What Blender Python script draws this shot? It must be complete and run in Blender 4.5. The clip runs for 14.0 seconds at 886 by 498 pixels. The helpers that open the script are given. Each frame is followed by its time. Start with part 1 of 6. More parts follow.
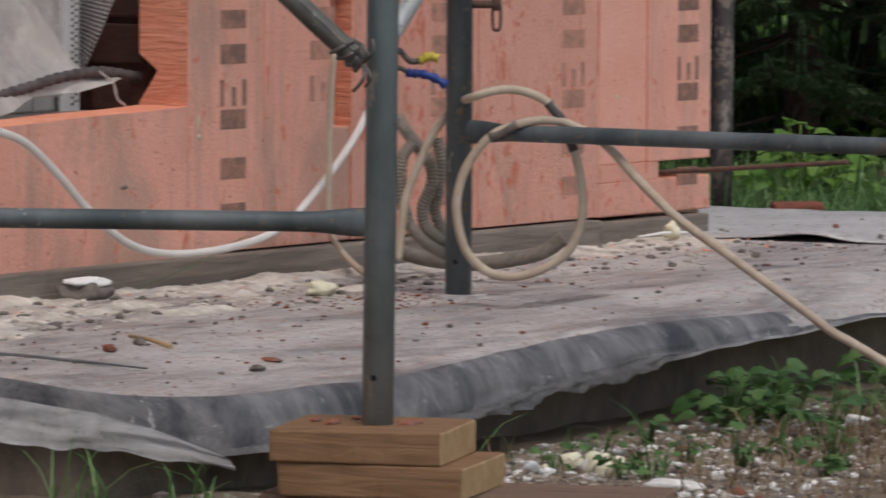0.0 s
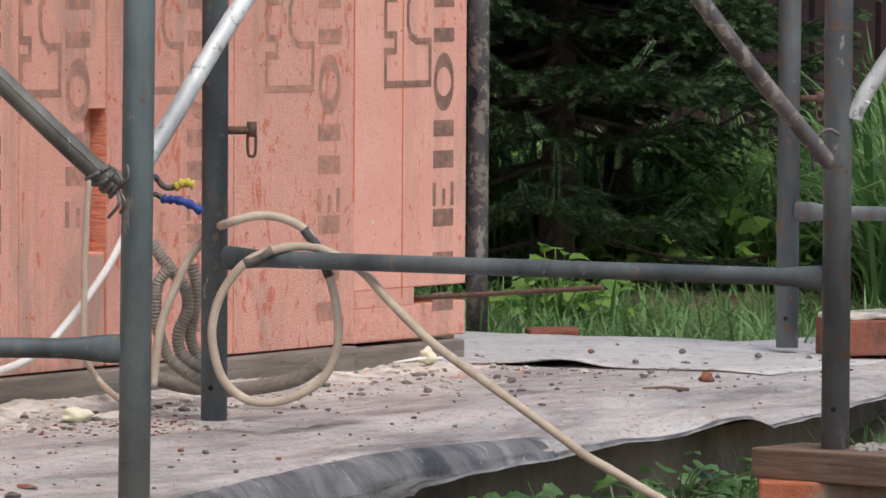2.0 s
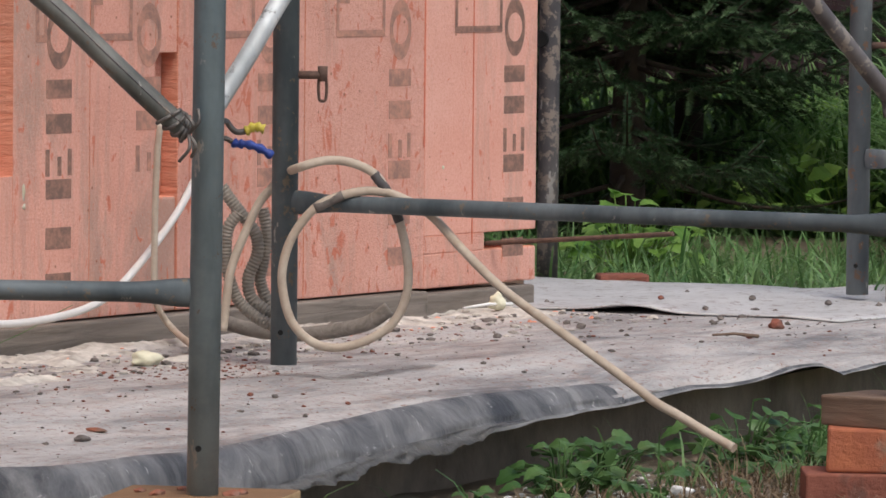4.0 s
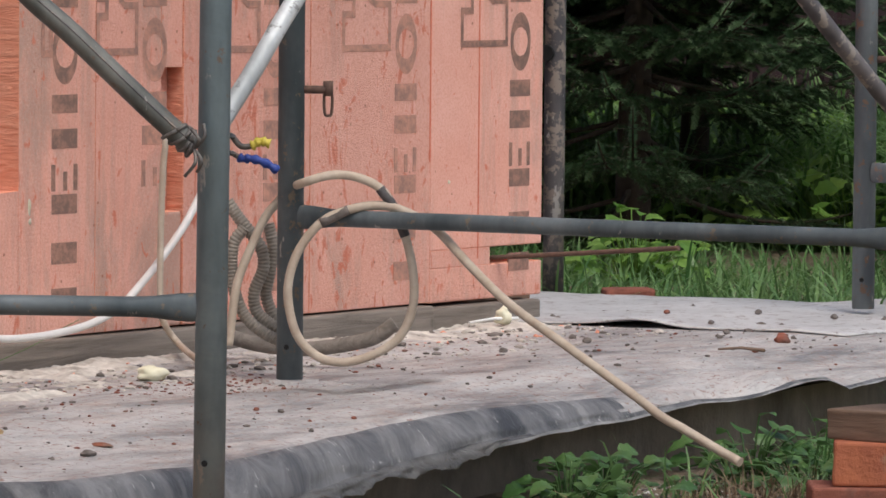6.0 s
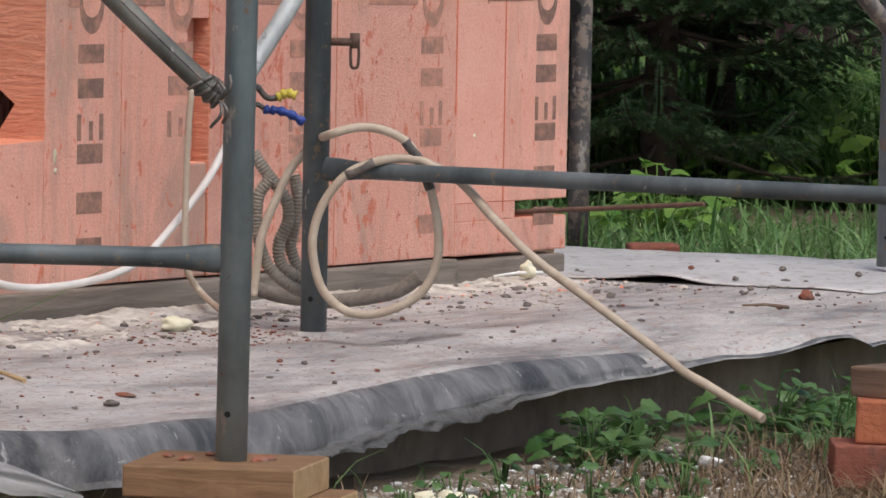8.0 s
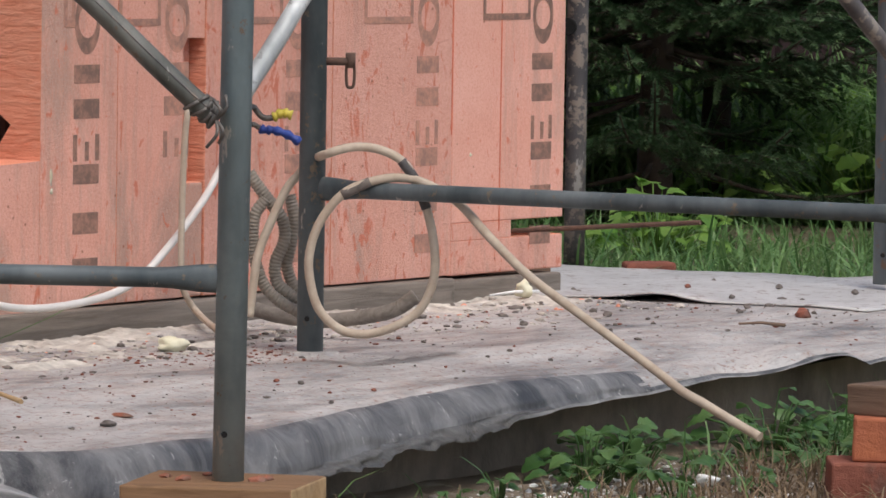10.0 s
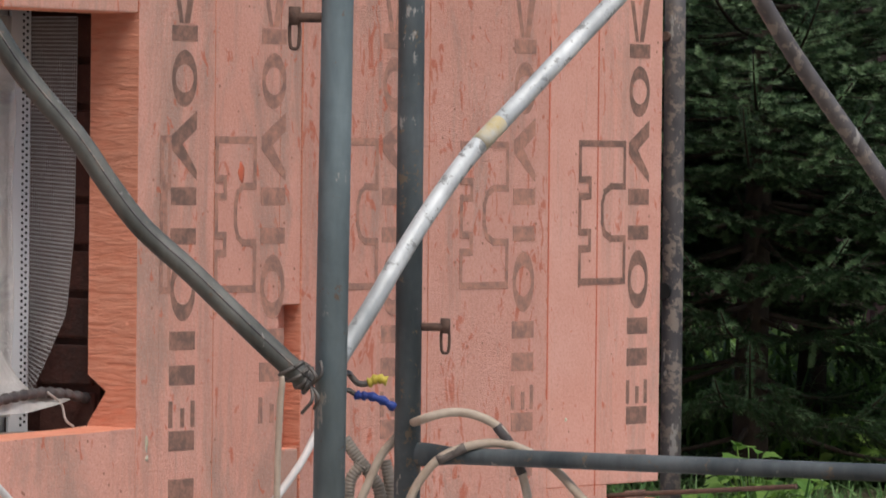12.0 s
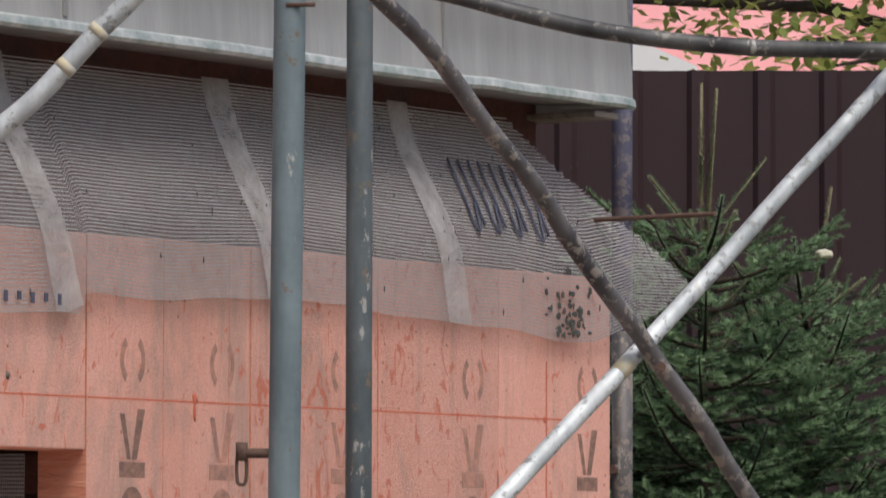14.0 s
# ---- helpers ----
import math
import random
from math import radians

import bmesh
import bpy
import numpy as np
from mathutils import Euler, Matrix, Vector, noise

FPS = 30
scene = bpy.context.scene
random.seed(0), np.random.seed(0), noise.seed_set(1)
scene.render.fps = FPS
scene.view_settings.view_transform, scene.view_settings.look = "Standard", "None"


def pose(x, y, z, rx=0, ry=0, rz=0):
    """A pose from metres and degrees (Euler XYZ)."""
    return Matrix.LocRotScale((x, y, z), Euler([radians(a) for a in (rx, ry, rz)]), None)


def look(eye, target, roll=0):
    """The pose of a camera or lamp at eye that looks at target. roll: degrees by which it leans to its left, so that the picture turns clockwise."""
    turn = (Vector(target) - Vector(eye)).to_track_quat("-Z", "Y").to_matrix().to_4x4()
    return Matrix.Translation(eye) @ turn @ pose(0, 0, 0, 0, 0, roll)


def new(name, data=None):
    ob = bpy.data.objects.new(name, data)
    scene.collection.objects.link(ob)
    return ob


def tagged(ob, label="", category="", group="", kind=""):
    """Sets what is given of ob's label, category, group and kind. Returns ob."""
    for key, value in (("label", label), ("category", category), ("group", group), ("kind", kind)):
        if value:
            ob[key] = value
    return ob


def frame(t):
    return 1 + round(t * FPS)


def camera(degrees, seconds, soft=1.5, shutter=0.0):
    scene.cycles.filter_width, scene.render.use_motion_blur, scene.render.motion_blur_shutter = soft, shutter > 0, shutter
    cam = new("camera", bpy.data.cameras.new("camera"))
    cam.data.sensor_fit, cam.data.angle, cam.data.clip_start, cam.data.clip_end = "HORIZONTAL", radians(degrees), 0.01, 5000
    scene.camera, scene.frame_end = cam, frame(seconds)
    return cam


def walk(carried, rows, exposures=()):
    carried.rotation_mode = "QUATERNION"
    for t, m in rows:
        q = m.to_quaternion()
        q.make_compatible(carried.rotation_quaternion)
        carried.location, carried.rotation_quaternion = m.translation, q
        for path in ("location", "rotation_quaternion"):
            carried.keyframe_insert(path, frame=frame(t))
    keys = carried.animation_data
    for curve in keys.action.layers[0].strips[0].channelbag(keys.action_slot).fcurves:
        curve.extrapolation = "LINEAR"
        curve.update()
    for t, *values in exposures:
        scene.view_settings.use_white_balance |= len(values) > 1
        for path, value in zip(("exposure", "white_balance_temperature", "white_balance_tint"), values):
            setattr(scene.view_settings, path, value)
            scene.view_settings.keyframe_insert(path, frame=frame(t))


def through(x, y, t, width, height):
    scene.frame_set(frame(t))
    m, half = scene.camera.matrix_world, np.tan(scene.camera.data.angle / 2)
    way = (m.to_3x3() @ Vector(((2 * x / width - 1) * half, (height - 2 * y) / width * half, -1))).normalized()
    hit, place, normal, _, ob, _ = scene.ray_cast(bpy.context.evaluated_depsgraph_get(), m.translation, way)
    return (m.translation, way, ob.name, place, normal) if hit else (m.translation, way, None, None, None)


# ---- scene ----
# ---------------------------------------------------------------- camera
EYE = (0.0, 0.0, 0.725)
cam = camera(8.966, 14.0, soft=1.6, shutter=0.2)
walk(cam, [
    (0.0, look(EYE, (8.0992, 5.8202, -0.0010), 0.297)),
    (0.5, look(EYE, (8.3557, 5.4469, 0.0084), 0.164)),
    (1.0, look(EYE, (8.4689, 5.2719, 0.0287), 0.109)),
    (1.3, look(EYE, (8.4249, 5.3480, 0.0755), 0.060)),
    (1.5, look(EYE, (8.3919, 5.4082, 0.1523), 0.115)),
    (2.0, look(EYE, (8.3547, 5.4725, 0.2238), 0.330)),
    (2.5, look(EYE, (8.3240, 5.5184, 0.2166), 0.540)),
    (3.0, look(EYE, (8.3181, 5.5305, 0.2530), 0.568)),
    (3.5, look(EYE, (8.3044, 5.5477, 0.2151), 0.378)),
    (3.7, look(EYE, (8.2838, 5.5694, 0.1247), 0.564)),
    (6.0, look(EYE, (8.2773, 5.5819, 0.1518), 0.493)),
    (6.5, look(EYE, (8.2606, 5.6034, 0.1216), 0.469)),
    (7.0, look(EYE, (8.2475, 5.6161, 0.0631), 1.004)),
    (7.5, look(EYE, (8.2478, 5.6161, 0.0670), 1.074)),
    (10.0, look(EYE, (8.2543, 5.6107, 0.1030), 0.871)),
    (10.5, look(EYE, (8.1461, 5.7709, 0.1431), 0.605)),
    (11.0, look(EYE, (8.1057, 5.8309, 0.1787), 1.007)),
    (11.5, look(EYE, (8.1655, 5.7612, 0.3598), 0.716)),
    (12.0, look(EYE, (8.1702, 5.7640, 0.5698), 0.575)),
    (12.5, look(EYE, (8.1438, 5.8033, 0.7080), 0.391)),
    (12.7, look(EYE, (8.1430, 5.8043, 0.7672), 0.350)),
    (13.0, look(EYE, (8.2008, 5.7208, 0.8632), 0.340)),
    (13.5, look(EYE, (8.2176, 5.6851, 1.1132), 0.008)),
    (14.0, look(EYE, (8.2066, 5.6811, 1.3384), 0.115)),
], exposures=[(0.0, -0.29), (0.5, 0.02), (1.0, 0.27), (1.5, 0.3), (3.0, 0.2), (7.0, 0.18), (11.0, 0.18), (12.0, 0.03), (12.5, -0.06), (13.0, -0.12), (13.5, -0.10), (14.0, 0.15)])

# ---------------------------------------------------------------- light: soft overcast day
world = bpy.data.worlds.new("world")
scene.world = world
world.use_nodes = True
wn = world.node_tree
sky = wn.nodes.new("ShaderNodeTexSky")
sky.sky_type, sky.sun_disc = "NISHITA", False
sky.sun_elevation, sky.sun_rotation = radians(60), radians(211)
sky.air_density, sky.dust_density = 1.0, 4.0
wn.links.new(sky.outputs["Color"], wn.nodes["Background"].inputs["Color"])
wn.nodes["Background"].inputs["Strength"].default_value = 0.13
sun = new("sun", bpy.data.lights.new("sun", "SUN"))
sun.data.energy, sun.data.angle, sun.data.color = 1.3, radians(24), (1.0, 0.98, 0.955)
sun.matrix_world = look((-3, -5, 10), (0, 0, 0))


# ---------------------------------------------------------------- materials
class Mat:
    """A small builder round a Principled material."""

    def __init__(self, name, rough=0.7, metal=0.0):
        self.m = bpy.data.materials.new(name)
        self.m.use_nodes = True
        self.t = self.m.node_tree
        self.b = self.t.nodes["Principled BSDF"]
        self.b.inputs["Roughness"].default_value = rough
        self.b.inputs["Metallic"].default_value = metal
        self.b.inputs["Specular IOR Level"].default_value = 0.35
        self.co = self.t.nodes.new("ShaderNodeTexCoord").outputs["Object"]

    def node(self, kind, **values):
        n = self.t.nodes.new(kind)
        for k, v in values.items():
            n.inputs[k].default_value = v
        return n

    def link(self, a, b):
        self.t.links.new(a, b)

    def stretched(self, sx, sy, sz):
        n = self.node("ShaderNodeMapping", Scale=(sx, sy, sz))
        self.link(self.co, n.inputs["Vector"])
        return n.outputs["Vector"]

    def noise(self, scale, detail=4.0, rough=0.55, vec=None, distortion=0.0):
        n = self.node("ShaderNodeTexNoise", Scale=scale, Detail=detail, Roughness=rough, Distortion=distortion)
        self.link(vec or self.co, n.inputs["Vector"])
        return n.outputs["Fac"]

    def voronoi(self, scale, vec=None):
        n = self.node("ShaderNodeTexVoronoi", Scale=scale)
        self.link(vec or self.co, n.inputs["Vector"])
        return n.outputs["Distance"]

    def ramp(self, fac, *stops):
        n = self.t.nodes.new("ShaderNodeValToRGB")
        e = n.color_ramp.elements
        while len(e) < len(stops):
            e.new(0.5)
        for k, (p, c) in enumerate(stops):
            e[k].position = p
            e[k].color = (*c, 1) if isinstance(c, tuple) else (c, c, c, 1)
        self.link(fac, n.inputs["Fac"])
        return n.outputs["Color"]

    def mix(self, fac, a, b, mode="MIX"):
        n = self.t.nodes.new("ShaderNodeMix")
        n.data_type, n.blend_type = "RGBA", mode
        for sock, v in ((n.inputs[0], fac), (n.inputs[6], a), (n.inputs[7], b)):
            if isinstance(v, (int, float)):
                sock.default_value = v
            elif isinstance(v, tuple):
                sock.default_value = (*v, 1)
            else:
                self.link(v, sock)
        return n.outputs[2]

    def base(self, c):
        if isinstance(c, tuple):
            self.b.inputs["Base Color"].default_value = (*c, 1)
        else:
            self.link(c, self.b.inputs["Base Color"])
        return self

    def rough(self, fac):
        self.link(fac, self.b.inputs["Roughness"])
        return self

    def bump(self, height, dist=0.002, strength=1.0):
        n = self.node("ShaderNodeBump", Strength=strength, Distance=dist)
        self.link(height, n.inputs["Height"])
        if self.b.inputs["Normal"].links:
            self.link(self.b.inputs["Normal"].links[0].from_socket, n.inputs["Normal"])
        self.link(n.outputs["Normal"], self.b.inputs["Normal"])
        return self

    def random(self):
        return self.t.nodes.new("ShaderNodeObjectInfo").outputs["Random"]

    def island(self):
        return self.t.nodes.new("ShaderNodeNewGeometry").outputs["Random Per Island"]

    def sheen_through(self, weight):
        self.b.inputs["Transmission Weight"].default_value = weight
        return self


def xps_material(name, grime_at, scars, coarse):
    """Skinned insulation face: pale pink, speckled, scuffed, greyed by weather; grain shading tinted in."""
    k = Mat(name, 0.88)
    c = k.mix(k.ramp(k.noise(2.4), (0.3, 0.0), (0.7, 1.0)), (0.84, 0.475, 0.385), (0.81, 0.415, 0.325))
    c = k.mix(k.ramp(k.noise(9.0, 5, 0.65), (0.35, 0.0), (0.75, 0.45)), c, (0.69, 0.295, 0.205))
    grime = k.noise(3.2, 8, 0.68, k.stretched(1.7, 1, 0.55), 0.5)
    c = k.mix(k.ramp(grime, (grime_at, 0.0), (grime_at + 0.13, 0.68)), c, (0.43, 0.305, 0.245))
    streak = k.noise(11.0, 6, 0.7, k.stretched(1.5, 1, 0.12))
    c = k.mix(k.ramp(streak, (0.53, 0.0), (0.66, 0.45)), c, (0.47, 0.30, 0.235))
    scr = k.noise(34.0, 4, 0.62, k.stretched(1.0, 1, 0.45), 1.4)
    c = k.mix(k.ramp(scr, (scars, 0.0), (scars + 0.045, 0.75)), c, (0.66, 0.165, 0.085))
    # Fine fleck darkens and lightens the colour in place of grain shading.
    fine = k.noise(210.0, 4, 0.7)
    c = k.mix(k.ramp(fine, (0.38, 0.32), (0.50, 0.0)), c, (0.62, 0.26, 0.175))
    c = k.mix(k.ramp(fine, (0.54, 0.0), (0.74, 0.35)), c, (0.88, 0.58, 0.49))
    pits = k.voronoi(26.0)
    c = k.mix(k.ramp(pits, (0.05, 0.8), (0.08, 0.0)), c, (0.36, 0.13, 0.075))
    k.base(c)
    k.bump(k.noise(230.0, 4, 0.7), 0.0036 * coarse, 0.9).bump(scr, 0.003, 0.6).bump(k.noise(95.0, 5, 0.75), 0.0026 * coarse, 0.85)
    return k.m


def xps_cut_material():
    k = Mat("xps_cut", 0.85)
    rip = k.noise(9.0, 5, 0.65, k.stretched(1.6, 1.8, 12.0), 0.5)
    c = k.mix(k.ramp(rip, (0.3, 0.0), (0.7, 1.0)), (0.80, 0.29, 0.175), (0.91, 0.42, 0.285))
    k.base(k.mix(k.ramp(k.noise(6.0, 5), (0.45, 0.0), (0.75, 0.5)), c, (0.62, 0.30, 0.20))).bump(rip, 0.015, 1.0)
    return k.m


def print_material():
    k = Mat("print_ink", 0.8)
    wear = k.noise(45.0, 5, 0.7)
    k.base(k.mix(k.ramp(wear, (0.42, 0.0), (0.72, 0.75)), (0.20, 0.125, 0.10), (0.55, 0.28, 0.20)))
    return k.m


def faint_print_material():
    k = Mat("faint_ink", 0.8)
    wear = k.noise(45.0, 5, 0.7)
    k.base(k.mix(k.ramp(wear, (0.38, 0.0), (0.66, 0.85)), (0.30, 0.175, 0.14), (0.62, 0.31, 0.22)))
    return k.m


def tube_material(name, a, b, rust, rusty=0.62, metal=0.25, rough=0.5):
    k = Mat(name, rough, metal)
    c = k.mix(k.ramp(k.noise(9.0, 5, 0.6, k.stretched(1, 1, 0.3)), (0.36, 0.0), (0.62, 1.0)), tuple(v * 0.8 for v in a), tuple(v * 1.12 for v in b))
    c = k.mix(k.ramp(k.noise(3.0, 6, 0.7, k.stretched(1, 1, 1.5)), (0.45, 0.0), (0.7, 0.6)), c, tuple(v * 0.6 for v in a))
    c = k.mix(k.ramp(k.noise(38.0, 5, 0.7), (rusty - 0.05, 0.0), (rusty, 0.85)), c, rust)
    c = k.mix(k.ramp(k.noise(22.0, 5, 0.7, k.stretched(1, 1, 0.5)), (0.62, 0.0), (0.66, 0.75)), c, (0.50, 0.48, 0.44))
    k.base(c).rough(k.ramp(k.noise(30.0), (0.2, rough - 0.12), (0.8, rough + 0.2)))
    k.bump(k.noise(60.0, 4), 0.0012, 0.6)
    return k.m


def membrane_material():
    k = Mat("membrane", 0.62)
    big = k.noise(2.2, 7, 0.68, k.stretched(1.0, 2.6, 1), 0.6)
    c = k.mix(k.ramp(big, (0.40, 0.0), (0.58, 1.0)), (0.19, 0.188, 0.188), (0.48, 0.470, 0.458))
    dust = k.noise(7.0, 7, 0.72, k.stretched(0.6, 2.4, 1))
    c = k.mix(k.ramp(dust, (0.42, 0.0), (0.62, 0.7)), c, (0.56, 0.525, 0.495))
    red = k.noise(11.0, 6, 0.75)
    c = k.mix(k.ramp(red, (0.52, 0.0), (0.66, 0.5)), c, (0.38, 0.28, 0.235))
    c = k.mix(k.ramp(k.noise(90.0, 4, 0.7), (0.6, 0.0), (0.7, 0.7)), c, (0.16, 0.12, 0.10))
    c = k.mix(k.ramp(k.noise(26.0, 6, 0.75, k.stretched(0.5, 1.6, 1)), (0.56, 0.0), (0.68, 0.6)), c, (0.62, 0.61, 0.59))
    c = k.mix(k.ramp(k.noise(33.0, 6, 0.8, k.stretched(0.6, 1.8, 1)), (0.54, 0.0), (0.66, 0.55)), c, (0.20, 0.175, 0.165))
    speck = k.noise(75.0, 5, 0.75)
    c = k.mix(k.ramp(speck, (0.57, 0.0), (0.62, 0.8)), c, (0.25, 0.135, 0.10))
    k.base(c).rough(k.ramp(big, (0.3, 0.45), (0.7, 0.75)))
    k.bump(k.noise(5.0, 5, 0.6, k.stretched(0.7, 2.2, 1)), 0.03, 0.7).bump(k.noise(16.0, 5), 0.010, 0.7).bump(k.noise(150.0, 3), 0.002, 0.5)
    return k.m


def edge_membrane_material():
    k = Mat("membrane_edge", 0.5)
    # The hanging lip gets a darker colour than the membrane's top.
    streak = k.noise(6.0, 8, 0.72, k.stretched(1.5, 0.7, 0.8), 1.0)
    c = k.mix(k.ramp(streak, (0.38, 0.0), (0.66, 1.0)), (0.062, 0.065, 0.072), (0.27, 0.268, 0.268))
    # White streaks: scratches, and the film's gloss put into the colour.
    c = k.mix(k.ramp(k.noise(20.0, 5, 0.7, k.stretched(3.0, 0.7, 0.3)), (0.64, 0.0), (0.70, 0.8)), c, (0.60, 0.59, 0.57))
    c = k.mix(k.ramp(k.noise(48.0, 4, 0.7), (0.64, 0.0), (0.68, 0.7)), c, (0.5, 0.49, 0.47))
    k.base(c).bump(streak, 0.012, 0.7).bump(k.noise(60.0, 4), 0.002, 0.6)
    return k.m


def pale_membrane_material():
    k = Mat("membrane_pale", 0.55)
    c = k.mix(k.ramp(k.noise(6.0, 6, 0.65), (0.3, 0.0), (0.7, 1.0)), (0.42, 0.415, 0.41), (0.60, 0.59, 0.58))
    c = k.mix(k.ramp(k.noise(40.0, 5, 0.75), (0.55, 0.0), (0.62, 0.75)), c, (0.22, 0.17, 0.15))
    k.base(c).bump(k.noise(12.0, 4), 0.006, 0.6)
    return k.m


def plain(name, a, b, scale=30.0, rough=0.75, bump=0.002, metal=0.0, detail=5, stretch=None):
    k = Mat(name, rough, metal)
    v = k.stretched(*stretch) if stretch else None
    n = k.noise(scale, detail, 0.65, v)
    k.base(k.mix(k.ramp(n, (0.3, 0.0), (0.7, 1.0)), a, b)).bump(n, bump, 0.8)
    return k.m


def brick_material(name, a, b, worn):
    k = Mat(name, 0.88)
    c = k.mix(k.ramp(k.noise(14.0, 5, 0.6), (0.3, 0.0), (0.7, 1.0)), a, b)
    c = k.mix(k.ramp(k.noise(7.0, 6, 0.7), (0.50, 0.0), (0.60, 0.85)), c, worn)
    c = k.mix(k.ramp(k.noise(30.0, 5, 0.75), (0.5, 0.0), (0.7, 0.6)), c, tuple(v * 0.5 for v in a))
    c = k.mix(k.ramp(k.noise(130.0, 3, 0.7), (0.6, 0.0), (0.7, 0.5)), c, (0.12, 0.06, 0.04))
    k.base(c).bump(k.noise(70.0, 5, 0.7), 0.004, 0.9)
    return k.m


def wood_material(name, a, b, axis=(0.5, 7, 7)):
    k = Mat(name, 0.75)
    n = k.noise(9.0, 6, 0.65, k.stretched(*axis), 0.8)
    c = k.mix(k.ramp(n, (0.3, 0.0), (0.7, 1.0)), a, b)
    c = k.mix(k.ramp(k.noise(18.0, 4), (0.6, 0.0), (0.75, 0.5)), c, (a[0] * 0.5, a[1] * 0.5, a[2] * 0.5))
    k.base(c).bump(n, 0.003, 0.7)
    return k.m


def leaf_material(name, a, b, gloss=0.5, through=0.25):
    k = Mat(name, gloss)
    k.base(k.mix(k.island(), a, b))
    tr = k.node("ShaderNodeBsdfTranslucent")
    k.link(k.mix(k.island(), a, b), tr.inputs["Color"])
    mx = k.node("ShaderNodeMixShader", Fac=through)
    out = k.t.nodes["Material Output"]
    k.link(k.b.outputs[0], mx.inputs[1])
    k.link(tr.outputs[0], mx.inputs[2])
    k.link(mx.outputs[0], out.inputs["Surface"])
    return k.m


def film_material(name, colour, clear):
    """Thin cloudy plastic: partly see-through, creased."""
    k = Mat(name, 0.35)
    k.base(colour).bump(k.noise(25.0, 5, 0.65, None, 1.5), 0.01, 0.7)
    tp = k.node("ShaderNodeBsdfTransparent")
    mx = k.t.nodes.new("ShaderNodeMixShader")
    k.link(k.ramp(k.noise(9.0, 5, 0.7, None, 1.2), (0.3, clear - 0.2), (0.7, clear + 0.2)), mx.inputs[0])
    k.link(k.b.outputs[0], mx.inputs[1])
    k.link(tp.outputs[0], mx.inputs[2])
    k.link(mx.outputs[0], k.t.nodes["Material Output"].inputs["Surface"])
    return k.m


XPS = xps_material("xps_face", 0.51, 0.60, 1.0)
XPS_GRIMY = xps_material("xps_grimy", 0.455, 0.62, 0.8)
XPS_COARSE = xps_material("xps_coarse", 0.54, 0.585, 1.25)
XPS_SMOOTH = xps_material("xps_smooth", 0.56, 0.63, 0.55)
XPS_CUT, INK, INK_FAINT = xps_cut_material(), print_material(), faint_print_material()
XPS_RED = plain("xps_scored", (0.60, 0.13, 0.07), (0.66, 0.2, 0.11), 60)
TUBE_GREEN = tube_material("tube_greenish", (0.180, 0.235, 0.255), (0.26, 0.325, 0.34), (0.22, 0.13, 0.08), 0.68)
TUBE_DARK = tube_material("tube_dark", (0.085, 0.108, 0.118), (0.155, 0.180, 0.188), (0.22, 0.17, 0.12), 0.64)
TUBE_GREY = tube_material("tube_grey", (0.150, 0.175, 0.190), (0.225, 0.255, 0.268), (0.24, 0.14, 0.09), 0.63)
TUBE_RUSTY = tube_material("tube_dirty", (0.085, 0.08, 0.086), (0.175, 0.163, 0.163), (0.34, 0.30, 0.26), 0.58)
TUBE_STAINED = tube_material("tube_stained", (0.105, 0.10, 0.105), (0.19, 0.175, 0.168), (0.30, 0.25, 0.21), 0.57)
TUBE_VIOLET = tube_material("tube_violet", (0.13, 0.135, 0.22), (0.22, 0.22, 0.31), (0.33, 0.30, 0.29), 0.58)
TUBE_BLACKISH = tube_material("tube_blackish", (0.055, 0.055, 0.056), (0.115, 0.115, 0.112), (0.26, 0.24, 0.21), 0.62)
GALV = tube_material("tube_galvanised", (0.44, 0.475, 0.485), (0.68, 0.71, 0.71), (0.24, 0.245, 0.24), 0.60, 0.25, 0.55)
BRACE_OLIVE = tube_material("tube_olive", (0.10, 0.105, 0.095), (0.19, 0.19, 0.17), (0.17, 0.13, 0.10), 0.64)
YELLOW_PAINT = plain("old_yellow_paint", (0.58, 0.46, 0.22), (0.56, 0.57, 0.54), 45)
HOLE = plain("dark_hole", (0.006, 0.006, 0.006), (0.012, 0.012, 0.012))
RUST = plain("rust", (0.085, 0.055, 0.045), (0.16, 0.095, 0.07), 80, 0.9)
HEM = plain("membrane_hem", (0.15, 0.148, 0.145), (0.36, 0.355, 0.345), 20, 0.6)
MEMBRANE, MEMBRANE_EDGE, MEMBRANE_PALE = membrane_material(), edge_membrane_material(), pale_membrane_material()
CONCRETE = plain("concrete", (0.20, 0.185, 0.17), (0.32, 0.30, 0.275), 14, 0.9, 0.006)
EARTHY_CONCRETE = plain("earthy_concrete", (0.13, 0.105, 0.082), (0.32, 0.265, 0.21), 9, 0.95, 0.02, 0.0, 7, (1, 1, 0.6))
PLANK = wood_material("weathered_plank", (0.125, 0.105, 0.088), (0.27, 0.235, 0.20))
BEAM = wood_material("pine_beam", (0.17, 0.095, 0.048), (0.29, 0.17, 0.09))
BEAM_END = wood_material("pine_end_grain", (0.36, 0.235, 0.115), (0.50, 0.36, 0.20), (4, 4, 4))
WOOD_END = wood_material("old_end_grain", (0.16, 0.10, 0.065), (0.30, 0.21, 0.145), (4, 9, 2))
OLD_WOOD = wood_material("old_wood", (0.12, 0.078, 0.053), (0.23, 0.155, 0.11))
BRICK_ORANGE = brick_material("brick_orange", (0.34, 0.125, 0.072), (0.25, 0.10, 0.068), (0.23, 0.18, 0.14))
BRICK_RED = brick_material("brick_red", (0.22, 0.075, 0.05), (0.30, 0.11, 0.075), (0.17, 0.10, 0.08))


